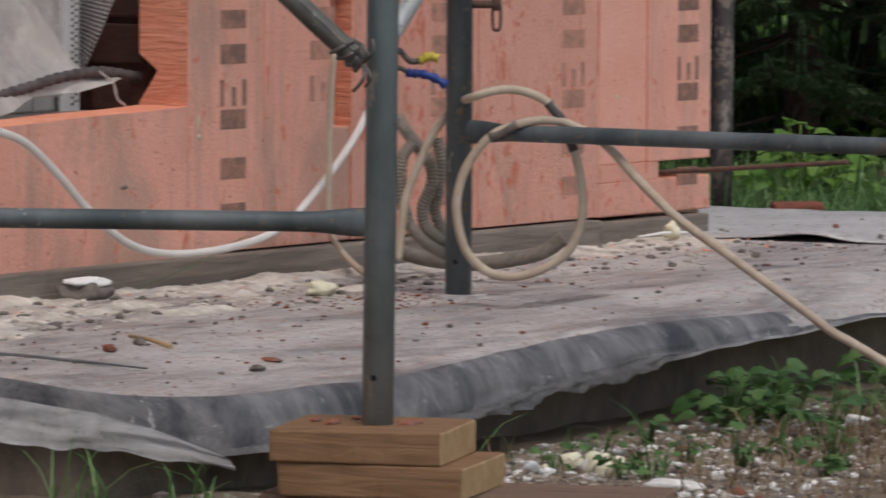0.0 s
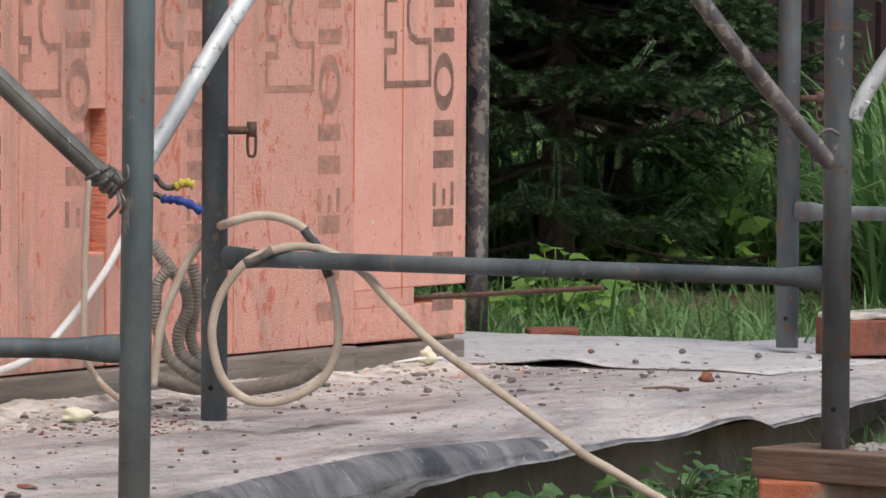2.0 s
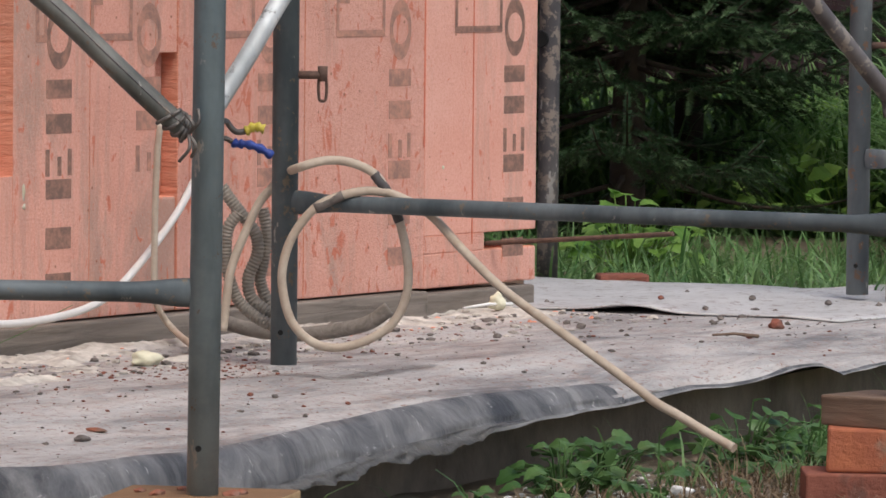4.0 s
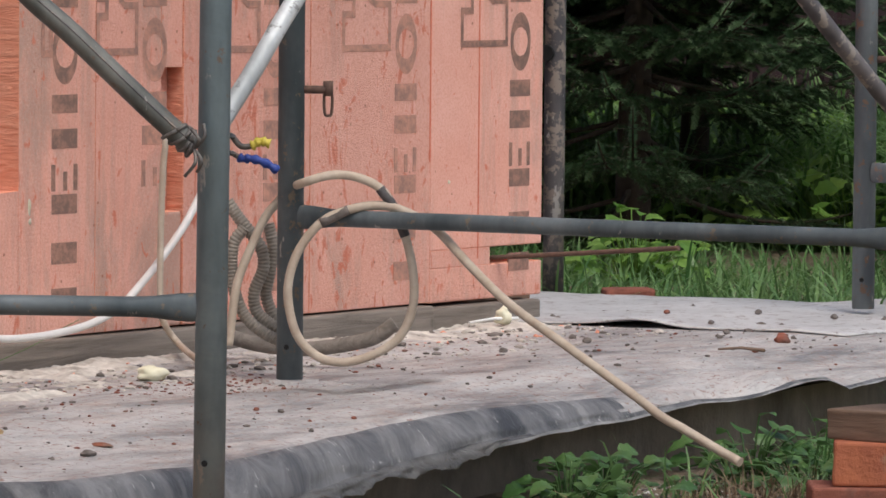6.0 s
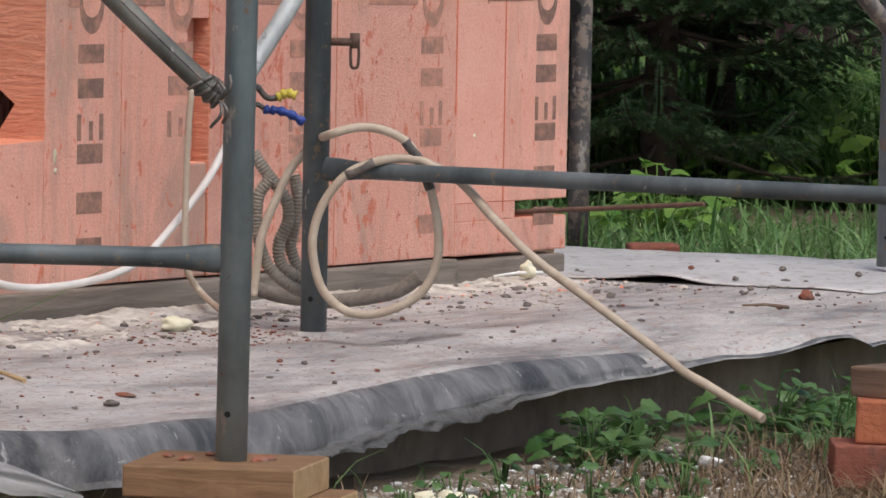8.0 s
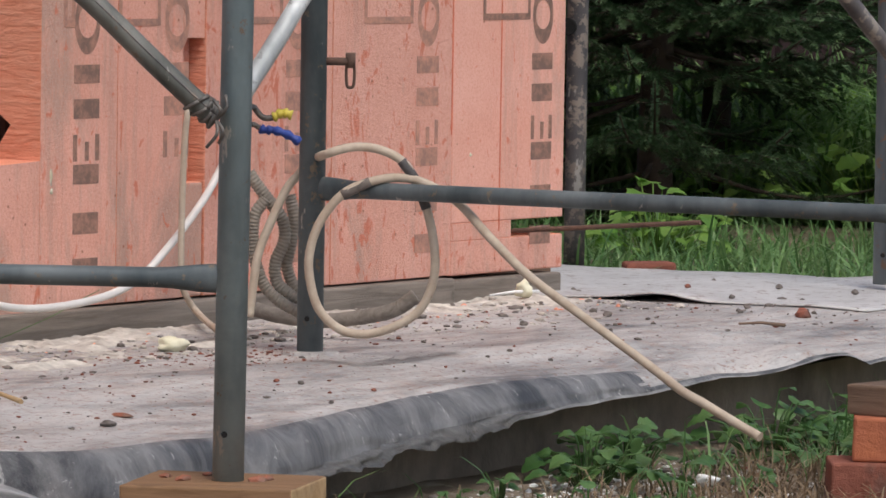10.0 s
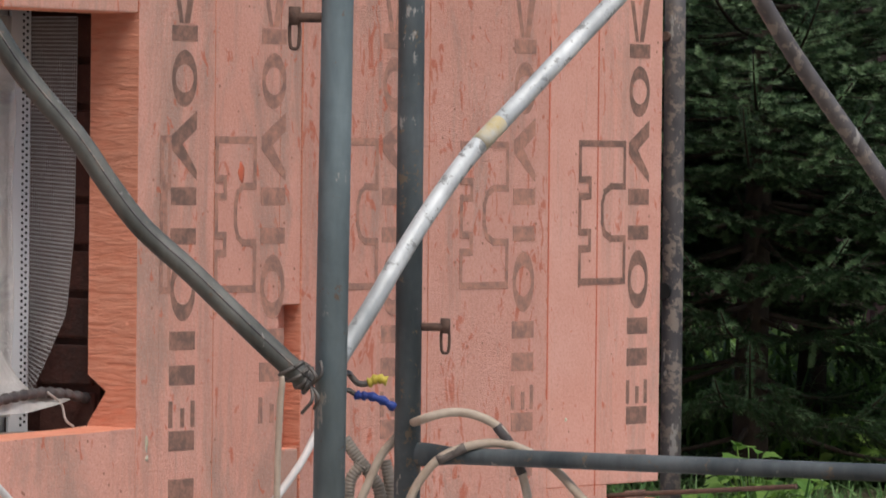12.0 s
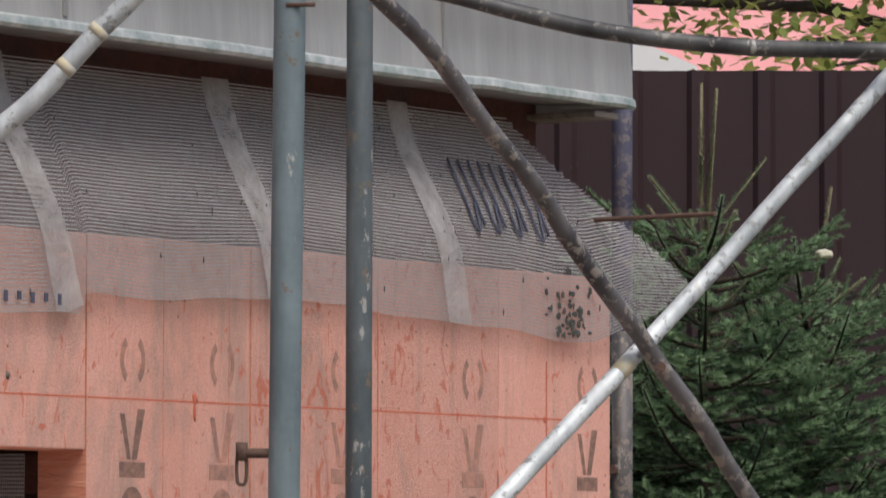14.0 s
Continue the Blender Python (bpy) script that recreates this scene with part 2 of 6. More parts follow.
def stained_brick_material():
    """Orange brick, two thirds of it under an old coat of grey mortar."""
    k = Mat("brick_stained", 0.9)
    c = k.mix(k.ramp(k.noise(14.0, 5, 0.6), (0.3, 0.0), (0.7, 1.0)), (0.46, 0.155, 0.075), (0.33, 0.105, 0.06))
    cut = k.node("ShaderNodeSeparateXYZ")
    k.link(k.co, cut.inputs[0])
    edge = k.node("ShaderNodeMath")
    edge.operation = "MULTIPLY_ADD"
    edge.inputs[1].default_value = 0.09
    k.link(k.noise(16.0, 4, 0.6), edge.inputs[0])
    k.link(cut.outputs[0], edge.inputs[2])
    coat = k.mix(k.ramp(k.noise(24.0, 5, 0.7), (0.3, 0.0), (0.7, 1.0)), (0.17, 0.13, 0.10), (0.33, 0.265, 0.20))
    c = k.mix(k.ramp(edge.outputs[0], (0.005, 0.0), (0.016, 0.92)), c, coat)
    k.base(c).bump(k.noise(70.0, 5, 0.7), 0.004, 0.9)
    return k.m


BRICK_STAINED = stained_brick_material()
CABLE_BEIGE = plain("cable_beige", (0.42, 0.33, 0.25), (0.58, 0.50, 0.40), 30, 0.6)
CABLE_WHITE = plain("cable_white", (0.62, 0.60, 0.57), (0.76, 0.74, 0.71), 18, 0.5)
CABLE_BLACK = plain("cable_black_cover", (0.05, 0.045, 0.045), (0.12, 0.11, 0.11), 50, 0.6)
HOSE = plain("corrugated_hose", (0.19, 0.165, 0.135), (0.34, 0.30, 0.25), 25, 0.65)
WIRE = plain("tie_wire", (0.10, 0.095, 0.09), (0.22, 0.20, 0.18), 60, 0.6, 0.001, 0.5)
BLUE = plain("blue_tape", (0.02, 0.045, 0.22), (0.04, 0.08, 0.34), 60, 0.45)
YELLOW = plain("yellow_tape", (0.52, 0.42, 0.05), (0.64, 0.52, 0.10), 60, 0.45)
FOAM = plain("old_foam", (0.66, 0.62, 0.44), (0.80, 0.77, 0.60), 30, 0.8, 0.003)
STYRO = plain("white_foam", (0.78, 0.78, 0.76), (0.88, 0.88, 0.86), 90, 0.9, 0.004)
MORTAR = plain("spilt_mortar", (0.27, 0.235, 0.20), (0.78, 0.735, 0.66), 17, 0.95, 0.01)
RUBBLE = plain("pale_rubble", (0.20, 0.17, 0.14), (0.56, 0.52, 0.46), 17, 0.95, 0.01)
SOIL_STONE = plain("dark_stone", (0.10, 0.085, 0.075), (0.22, 0.19, 0.17), 40, 0.9)
FLASHING = plain("zinc_sheet", (0.25, 0.248, 0.238), (0.37, 0.366, 0.35), 5, 0.55, 0.003, 0.25, 6, (3, 1, 0.35))
FLASHING_EDGE = plain("zinc_hem", (0.24, 0.31, 0.29), (0.70, 0.71, 0.69), 22, 0.5, 0.003, 0.3)
DARK_WALL = brick_material("dark_house_wall", (0.075, 0.028, 0.022), (0.10, 0.04, 0.03), (0.05, 0.03, 0.026))
FENCE = plain("brown_steel_sheet", (0.034, 0.018, 0.020), (0.046, 0.024, 0.026), 3, 0.45, 0.001)
PVC = plain("white_pvc", (0.68, 0.70, 0.73), (0.76, 0.77, 0.79), 6, 0.35, 0.0005)
MESH_WHITE = plain("mesh_thread", (0.38, 0.362, 0.355), (0.50, 0.482, 0.47), 40, 0.7)
MESH_BAND = film_material("mesh_overlap", (0.60, 0.57, 0.55), 0.55)
FILM = film_material("cloudy_film", (0.66, 0.65, 0.62), 0.42)
FILM_DARK = film_material("dark_film", (0.13, 0.127, 0.122), 0.24)
FILM_GREY = film_material("grey_film", (0.50, 0.50, 0.50), 0.52)
GRASS = leaf_material("grass_blades", (0.075, 0.18, 0.05), (0.23, 0.37, 0.14), 0.28, 0.35)
DRY_GRASS = leaf_material("dry_grass", (0.14, 0.095, 0.055), (0.33, 0.24, 0.145))
LEAF = leaf_material("broad_leaves", (0.055, 0.13, 0.035), (0.13, 0.235, 0.075), 0.4)
# Extra brightness stands for daylight that the trees keep off the far weeds.
LEAF_FAR = leaf_material("leaves_lit", (0.12, 0.26, 0.045), (0.28, 0.44, 0.10), 0.4, 0.4)
# Dark tone stands for the shade inside and low in the crown.
NEEDLE_SHADED = leaf_material("spruce_needles_shaded", (0.022, 0.054, 0.022), (0.050, 0.098, 0.040), 0.5, 0.12)
NEEDLE_TIP = leaf_material("spruce_new_growth", (0.15, 0.20, 0.10), (0.30, 0.34, 0.20), 0.5, 0.15)
BARK = plain("spruce_bark", (0.030, 0.022, 0.017), (0.068, 0.048, 0.034), 40, 0.9, 0.006)
SHOOT = plain("young_shoot", (0.17, 0.145, 0.08), (0.27, 0.235, 0.14), 60, 0.8)
PINK_ROOF = plain("pink_roof_sheet", (0.70, 0.27, 0.26), (0.78, 0.36, 0.34), 2, 0.5)
WHITE_WALL = plain("white_house_wall", (0.75, 0.75, 0.73), (0.8, 0.8, 0.78), 3, 0.8)
PEN = plain("blue_pen", (0.055, 0.062, 0.10), (0.11, 0.115, 0.16), 60, 0.7)
GRIME = plain("dark_grime", (0.045, 0.048, 0.042), (0.10, 0.10, 0.09), 60, 0.9)


def soil_material():
    k = Mat("soil", 0.95)
    c = k.mix(k.ramp(k.noise(3.0, 6, 0.65), (0.35, 0.0), (0.65, 1.0)), (0.20, 0.155, 0.11), (0.38, 0.30, 0.22))
    c = k.mix(k.ramp(k.noise(14.0, 5, 0.7), (0.55, 0.0), (0.62, 0.8)), c, (0.36, 0.31, 0.245))
    c = k.mix(k.ramp(k.noise(60.0, 4, 0.7), (0.66, 0.0), (0.7, 0.8)), c, (0.5, 0.47, 0.42))
    k.base(c).bump(k.noise(40.0, 6, 0.7), 0.02, 1.0)
    return k.m


SOIL = soil_material()


# ---------------------------------------------------------------- builders
def part(name, bm, material, parent=None, label="", smooth=False):
    """Links a bmesh as one mesh object under a thing or a part."""
    me = bpy.data.meshes.new(name)
    if smooth:
        for f in bm.faces:
            f.smooth = True
    bm.to_mesh(me)
    bm.free()
    for m in (material if isinstance(material, (list, tuple)) else [material]):
        me.materials.append(m)
    ob = new(name, me)
    if parent:
        ob.parent = parent
        ob.matrix_parent_inverse = parent.matrix_world.inverted()
    if label:
        tagged(ob, label)
    return ob


def thing(name, at, label, category, group="", kind=""):
    ob = new(name)
    ob.location = at
    ob.empty_display_size = 0.05
    bpy.context.view_layer.update()
    return tagged(ob, label, category, group, kind)


def box(bm, lo, hi, bevel=0.0, m=None, jitter=0.0, seed=0):
    geo = bmesh.ops.create_cube(bm, size=1.0)
    vs = geo["verts"]
    c = [(a + b) / 2 for a, b in zip(lo, hi)]
    s = [b - a for a, b in zip(lo, hi)]
    rnd = random.Random(seed)
    for v in vs:
        v.co = Vector([v.co[k] * s[k] + c[k] + rnd.uniform(-jitter, jitter) for k in range(3)])
    if bevel:
        es = list({e for v in vs for e in v.link_edges})
        r = bmesh.ops.bevel(bm, geom=es, offset=bevel, segments=2, profile=0.5, affect="EDGES")
        vs = list({v for f in r["faces"] for v in f.verts} | {v for v in vs if v.is_valid})
    if m:
        bmesh.ops.transform(bm, matrix=m, verts=[v for v in vs if v.is_valid])
    return bm


def smooth_path(points, n=6, closed=False):
    """Catmull-Rom through the points."""
    ps = [Vector(p) for p in points]
    out = []
    count = len(ps) if closed else len(ps) - 1
    for i in range(count):
        p1, p2 = ps[i], ps[(i + 1) % len(ps)]
        p0 = ps[i - 1] if (i > 0 or closed) else p1 * 2 - p2
        p3 = ps[(i + 2) % len(ps)] if (i + 2 < len(ps) or closed) else p2 * 2 - p1
        for k in range(n):
            t = k / n
            out.append(0.5 * ((2 * p1) + (p2 - p0) * t + (2 * p0 - 5 * p1 + 4 * p2 - p3) * t * t + (3 * p1 - p0 - 3 * p2 + p3) * t ** 3))
    if not closed:
        out.append(ps[-1])
    return out


def sweep(bm, path, radius, seg=12, wide=1.0):
    """A round rod along a path; radius is a number or a function of 0..1 and the step."""
    path = [Vector(p) for p in path]
    n = len(path)
    side = None
    rings = []
    for i, p in enumerate(path):
        d = (path[min(i + 1, n - 1)] - path[max(i - 1, 0)]).normalized()
        if side is None:
            side = d.orthogonal().normalized()
        side = (side - d * side.dot(d)).normalized()
        up = d.cross(side)
        r = radius(i / (n - 1), i) if callable(radius) else radius
        rings.append([bm.verts.new(p + (side * math.cos(a) * wide + up * math.sin(a)) * r) for a in [2 * math.pi * k / seg for k in range(seg)]])
    for a, b in zip(rings, rings[1:]):
        for k in range(seg):
            f = bm.faces.new((a[k], a[(k + 1) % seg], b[(k + 1) % seg], b[k]))
            f.smooth = True
    bm.faces.new(list(reversed(rings[0])))
    bm.faces.new(rings[-1])
    return bm


def rod(path, radius, seg=12):
    return sweep(bmesh.new(), path, radius, seg)


def tube(path, r, wall=0.003, seg=24):
    """A hollow tube: outer skin, inner skin and rims."""
    bm = bmesh.new()
    path = [Vector(p) for p in path]
    skins = []
    for rad in (r, r - wall):
        rings = []
        side = None
        for i, p in enumerate(path):
            d = (path[min(i + 1, len(path) - 1)] - path[max(i - 1, 0)]).normalized()
            side = d.orthogonal().normalized() if side is None else (side - d * side.dot(d)).normalized()
            up = d.cross(side)
            rings.append([bm.verts.new(p + (side * math.cos(a) + up * math.sin(a)) * rad) for a in [2 * math.pi * k / seg for k in range(seg)]])
        skins.append(rings)
    for s, rings in enumerate(skins):
        for a, b in zip(rings, rings[1:]):
            for k in range(seg):
                q = (a[k], a[(k + 1) % seg], b[(k + 1) % seg], b[k])
                f = bm.faces.new(q if s == 0 else tuple(reversed(q)))
                f.smooth = True
    for e in (0, -1):
        a, b = skins[0][e], skins[1][e]
        for k in range(seg):
            q = (a[k], b[k], b[(k + 1) % seg], a[(k + 1) % seg])
            bm.faces.new(q if e == 0 else tuple(reversed(q)))
    return bm


def prism(bm, outline, axis, lo, hi):
    """Extrudes a flat outline (pairs) along x, y or z."""
    def at(p, w):
        return {"x": (w, p[0], p[1]), "y": (p[0], w, p[1]), "z": (p[0], p[1], w)}[axis]
    a = [bm.verts.new(at(p, lo)) for p in outline]
    b = [bm.verts.new(at(p, hi)) for p in outline]
    n = len(outline)
    bm.faces.new(a)
    bm.faces.new(list(reversed(b)))
    for k in range(n):
        bm.faces.new((a[k], b[k], b[(k + 1) % n], a[(k + 1) % n]))
    bmesh.ops.recalc_face_normals(bm, faces=bm.faces)
    return bm


def blob(bm, at, size, seed, rough=0.35, sub=2):
    """A lumpy stone or crumb."""
    geo = bmesh.ops.create_icosphere(bm, subdivisions=sub, radius=1.0)
    for v in geo["verts"]:
        d = 1 + rough * noise.noise(v.co * 1.4 + Vector((seed * 7.3, seed * 3.1, seed)))
        v.co = Vector((v.co.x * d * size[0], v.co.y * d * size[1], v.co.z * d * size[2])) + Vector(at)
    return bm


def smoothstep(a, b, x):
    t = min(1.0, max(0.0, (x - a) / (b - a)))
    return t * t * (3 - 2 * t)


def interp(x, table):
    for (x0, y0), (x1, y1) in zip(table, table[1:]):
        if x <= x1:
            t = max(0.0, (x - x0) / (x1 - x0))
            return y0 + (y1 - y0) * t
    return table[-1][1]


VIEW_RIGHT = Vector((0.5417, -0.8406, 0))
VIEW_AHEAD = Vector((0.8406, 0.5417, 0))

# ---------------------------------------------------------------- ground
FRONT = [(4.2, 5.7), (5.2, 5.5), (5.6, 5.25), (5.80, 5.06), (5.88, 4.97), (5.93, 4.80), (6.04, 4.71), (6.21, 4.68), (6.45, 4.70), (6.68, 4.74), (6.82, 4.78), (7.03, 4.815), (7.33, 4.815), (7.5, 4.82), (7.83, 4.80), (8.0, 4.75), (8.17, 4.735), (8.44, 4.776), (8.75, 4.84), (9.2, 4.95), (9.45, 5.0), (9.62, 5.04), (10.05, 5.12)]


def ground_z(x, y):
    z = -0.175 + 0.02 * noise.noise(Vector((x * 0.9, y * 0.9, 3))) + 0.012 * noise.noise(Vector((x * 5, y * 5, 1)))
    return z + 0.10 * smoothstep(8.2, 9.6, x) * smoothstep(4.2, 5.2, y) + 0.004 * noise.noise(Vector((x * 22, y * 22, 9)))


def axis_steps(lo, hi, step, far):
    inner = list(np.arange(lo, hi, step))
    out, d = [], step
    while inner[-1] + d < far:
        inner.append(inner[-1] + d)
        d *= 1.35
    d = step
    while inner[0] - d > -far:
        inner.insert(0, inner[0] - d)
        d *= 1.35
    return [-far * 4] + inner + [far * 4]


def build_ground():
    xs, ys = axis_steps(5.0, 9.8, 0.035, 300), axis_steps(3.4, 5.6, 0.035, 300)
    verts = [(x, y, ground_z(x, y)) for x in xs for y in ys]
    m = len(ys)
    faces = [(i * m + j, (i + 1) * m + j, (i + 1) * m + j + 1, i * m + j + 1) for i in range(len(xs) - 1) for j in range(m - 1)]
    me = bpy.data.meshes.new("ground")
    me.from_pydata(verts, [], faces)
    me.polygons.foreach_set("use_smooth", [True] * len(faces))
    me.materials.append(SOIL)
    tagged(new("ground", me), "brown soil littered with crumbs and dry grass", "ground", kind="structure")


build_ground()


# ---------------------------------------------------------------- paved apron beside the house, covered with roofing membrane
def apron_z(x, y):
    z = 0.006 * noise.noise(Vector((x * 2.2, y * 3.0, 2))) + 0.004 * abs(noise.noise(Vector((x * 2.5, y * 9, 11)))) + 0.003 * noise.noise(Vector((x * 7, y * 9, 5)))
    wave = math.exp(-((y - 4.98 - 0.05 * math.sin(x * 2)) / 0.05) ** 2) * smoothstep(7.2, 7.8, x)
    fold = 0.022 * smoothstep(7.86, 8.10, x) * (1 - smoothstep(8.12, 8.20, x)) * (1 - smoothstep(4.76, 4.92, y))
    return z + 0.010 * wave - 0.035 * (1 - smoothstep(4.70, 5.15, y)) + fold


def lip_drop(x):
    return interp(x, [(5.4, 0.05), (5.9, 0.07), (6.0, 0.08), (6.5, 0.075), (6.8, 0.068), (7.3, 0.055), (7.5, 0.040), (7.75, 0.026), (8.0, 0.014), (8.2, 0.010), (9.4, 0.010)])


def build_apron():
    apron = thing("apron", (7, 5, 0), "concrete apron covered with dusty grey roofing membrane", "paving", kind="structure")
    bm = bmesh.new()
    nx = 280
    rows = []
    for i in range(nx + 1):
        x = 4.4 + (10.05 - 4.4) * i / nx
        yb = interp(x, [(4.4, 5.80), (9.28, 5.80), (9.42, 5.55), (10.05, 5.30)])
        ye = interp(x, FRONT) + 0.006 * noise.noise(Vector((x * 4, 0, 0)))
        drop = lip_drop(x) * (1 + 0.16 * noise.noise(Vector((x * 9, 4, 0))))
        row = []
        for j in range(26):
            y = yb + (ye + 0.03 - yb) * j / 25
            row.append(Vector((x, y, apron_z(x, y))))
        z0 = apron_z(x, ye)
        wob = 0.005 * noise.noise(Vector((x * 12, 7, 0)))
        for k, (dy, dz) in enumerate(((0.018, 0.001), (0.004, 0.006), (-0.008, 0.016), (-0.016, 0.03))):
            row.append(Vector((x, ye + dy + wob * k / 4, z0 - dz * min(1.0, drop / 0.06))))
        for k in range(1, 6):
            f = k / 5
            row.append(Vector((x + 0.01 * noise.noise(Vector((x * 20, k, 1))), ye - 0.018 - 0.014 * f + wob + 0.007 * noise.noise(Vector((x * 14, f * 3, 2))), z0 - 0.03 * min(1.0, drop / 0.06) - max(0.008, drop - 0.03 * min(1.0, drop / 0.06)) * f)))
        rows.append([bm.verts.new(p) for p in row])
    for a, b in zip(rows, rows[1:]):
        for j in range(len(a) - 1):
            f = bm.faces.new((a[j], a[j + 1], b[j + 1], b[j]))
            f.smooth = True
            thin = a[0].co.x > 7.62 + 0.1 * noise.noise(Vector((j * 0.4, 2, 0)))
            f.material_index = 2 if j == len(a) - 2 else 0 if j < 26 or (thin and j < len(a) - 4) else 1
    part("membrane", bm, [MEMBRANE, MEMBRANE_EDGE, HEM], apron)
    # concrete body under the membrane
    bm = bmesh.new()
    outline = [(x, y + 0.085) for x, y in FRONT] + [(9.45, 8.6), (9.05, 8.6), (9.05, 5.9), (4.2, 5.9)]
    outline = outline[2:]
    prism(bm, outline, "z", -0.30, -0.052)
    part("concrete_body", bm, EARTHY_CONCRETE, apron, "earth-stained concrete body")
    # pale sheet that overlaps at the far end
    bm = bmesh.new()
    rows = []
    for i in range(41):
        u = i / 40
        row = []
        for j in range(25):
            v = j / 24
            x = (8.40 + 0.35 * u) + (0.95 - 0.30 * u + 0.10 * u * u) * v
            y = 6.3 - 1.27 * u
            lift = 0.014 * math.exp(-((u - 0.70) / 0.055) ** 2) * (1 - v) ** 3
            z = 0.0040 + apron_z(x, y) + lift + 0.003 * noise.noise(Vector((x * 4, y * 4, 8)))
            row.append(bm.verts.new((x, y, z)))
        rows.append(row)
    for a, b in zip(rows, rows[1:]):
        for j in range(24):
            f = bm.faces.new((a[j], a[j + 1], b[j + 1], b[j]))
            f.smooth = True
    geo = bmesh.ops.extrude_face_region(bm, geom=list(bm.faces), use_keep_orig=True)
    bmesh.ops.translate(bm, vec=(0, 0, -0.003), verts=[g for g in geo["geom"] if isinstance(g, bmesh.types.BMVert)])
    bmesh.ops.recalc_face_normals(bm, faces=bm.faces)
    part("pale_overlap", bm, MEMBRANE_PALE, apron, "paler membrane piece with a lifted edge")
    return apron


apron = build_apron()

# ---------------------------------------------------------------- house plinth wall
WALL_Y, BACK_Y, CORNER_X = 5.68, 5.78, 8.75
WIN_X, WIN_LO, WIN_HI = 7.192, 0.285, 0.96

wall = thing("wall_south", (7.5, 5.8, 0), "house plinth clad in pink insulation boards with grey print", "wall", kind="structure")


def board(x0, x1, z0, z1, y0=WALL_Y, bevel=0.003, skin=None):
    bm = bmesh.new()
    box(bm, (x0 + 0.0010, y0, z0), (x1 - 0.0010, BACK_Y, z1), bevel)
    for f in bm.faces:
        if abs(f.normal.y) < 0.7:
            f.material_index = 1
    return part("insulation_board", bm, [skin or XPS, XPS_CUT], wall)


boards = {}
bm = bmesh.new()
prism(bm, [(5.68, 0.047), (5.78, 0.047), (5.78, 0.292), (5.742, 0.345), (5.78, 0.372), (5.78, 1.312), (5.68, 1.312)], "x", WIN_X, 7.250)
for f in bm.faces:
    if abs(f.normal.y) < 0.7:
        f.material_index = 1
part("insulation_board", bm, [XPS_GRIMY, XPS_CUT], wall)
boards["a"] = board(7.2492, 7.396, 0.047, 1.312, 5.68, 0.001, XPS_GRIMY)
boards["b"] = board(7.396, 7.577, 0.047, 1.312, 5.6805, 0.0015, XPS_GRIMY)
board(7.5755, 7.636, 0.482, 1.312, 5.6805, 0.0012, XPS_GRIMY)
board(7.577, 7.636, 0.047, 0.240, 5.6807, 0.004, XPS_GRIMY)
board(7.577, 7.636, 0.240, 0.482, 5.712, 0.002)
boards["c"] = board(7.636, 8.006, 0.047, 1.312, 5.6785, 0.003, XPS_COARSE)
boards["d"] = board(8.006, 8.380, 0.047, 1.312, 5.6790, 0.0015, XPS_COARSE)
boards["e"] = board(8.380, CORNER_X, 0.139, 1.312, 5.6802, 0.003, XPS_SMOOTH)
board(8.380, 8.577, 0.108, 0.139, 5.6802, 0.0008)
board(8.380, CORNER_X, 0.045, 0.108, 5.6802)
bm = bmesh.new()
prism(bm, [(6.10, 0.040), (WIN_X - 0.0003, 0.043), (WIN_X - 0.0003, 0.288), (7.10, 0.284), (6.95, 0.281), (6.70, 0.271), (6.10, 0.262)], "y", 5.6805, BACK_Y)
for f in bm.faces:
    if abs(f.normal.y) < 0.7:
        f.material_index = 1
part("insulation_board", bm, [XPS_GRIMY, XPS_CUT], wall)
board(6.85, WIN_X, WIN_HI, 1.312, 5.681, 0.003, XPS_GRIMY)
board(6.10, 6.85, WIN_HI + 0.002, 1.312, 5.682)
# snapped red marking line and scored seams
bm = bmesh.new()
for x0, x1, y in ((6.1, 6.849, 5.682), (6.851, 7.19, 5.681), (7.194, 7.394, 5.68), (7.398, 7.634, 5.6805), (7.638, 8.004, 5.6785), (8.008, 8.378, 5.679), (8.382, 8.59, 5.6802)):
    box(bm, (x0, y - 0.0005, 1.0445), (x1, y + 0.001, 1.0475))
box(bm, (8.534, 5.6797, 0.12), (8.5375, 5.681, 1.15))
box(bm, (8.3745, 5.6785, 0.30), (8.3785, 5.680, 0.95))
part("marking_line", bm, XPS_RED, wall, "thin snapped red marking line")

# the house wall behind the boards, with its window opening, and the end wall
bm = bmesh.new()
box(bm, (3.0, BACK_Y, -0.3), (6.10, 6.10, 4.2))
box(bm, (6.10, BACK_Y, -0.3), (7.225, 6.10, 0.27))
box(bm, (6.10, BACK_Y, 0.98), (7.225, 6.10, 4.2))
box(bm, (7.225, BACK_Y, -0.3), (8.65, 6.10, 4.2))
part("masonry", bm, DARK_WALL, wall, "dark brown-red masonry behind the boards")
bm = bmesh.new()
box(bm, (3.0, 5.684, -0.3), (6.0985, BACK_Y - 0.002, 1.312), 0.003)
part("insulation_board", bm, [XPS], wall)
bm = bmesh.new()
box(bm, (8.652, 5.785, 0.045), (CORNER_X - 0.002, 10.0, 0.108), 0.002)
box(bm, (8.652, 5.785, 0.139), (CORNER_X - 0.002, 10.0, 1.31), 0.002)
box(bm, (8.652, 5.95, 0.1085), (CORNER_X - 0.002, 10.0, 0.1385))
part("insulation_board", bm, [XPS], wall)
room = bmesh.new()
box(room, (3.0, 6.10, -0.3), (3.1, 10.0, 4.2))
box(room, (8.55, 6.10, -0.3), (8.65, 10.0, 4.2))
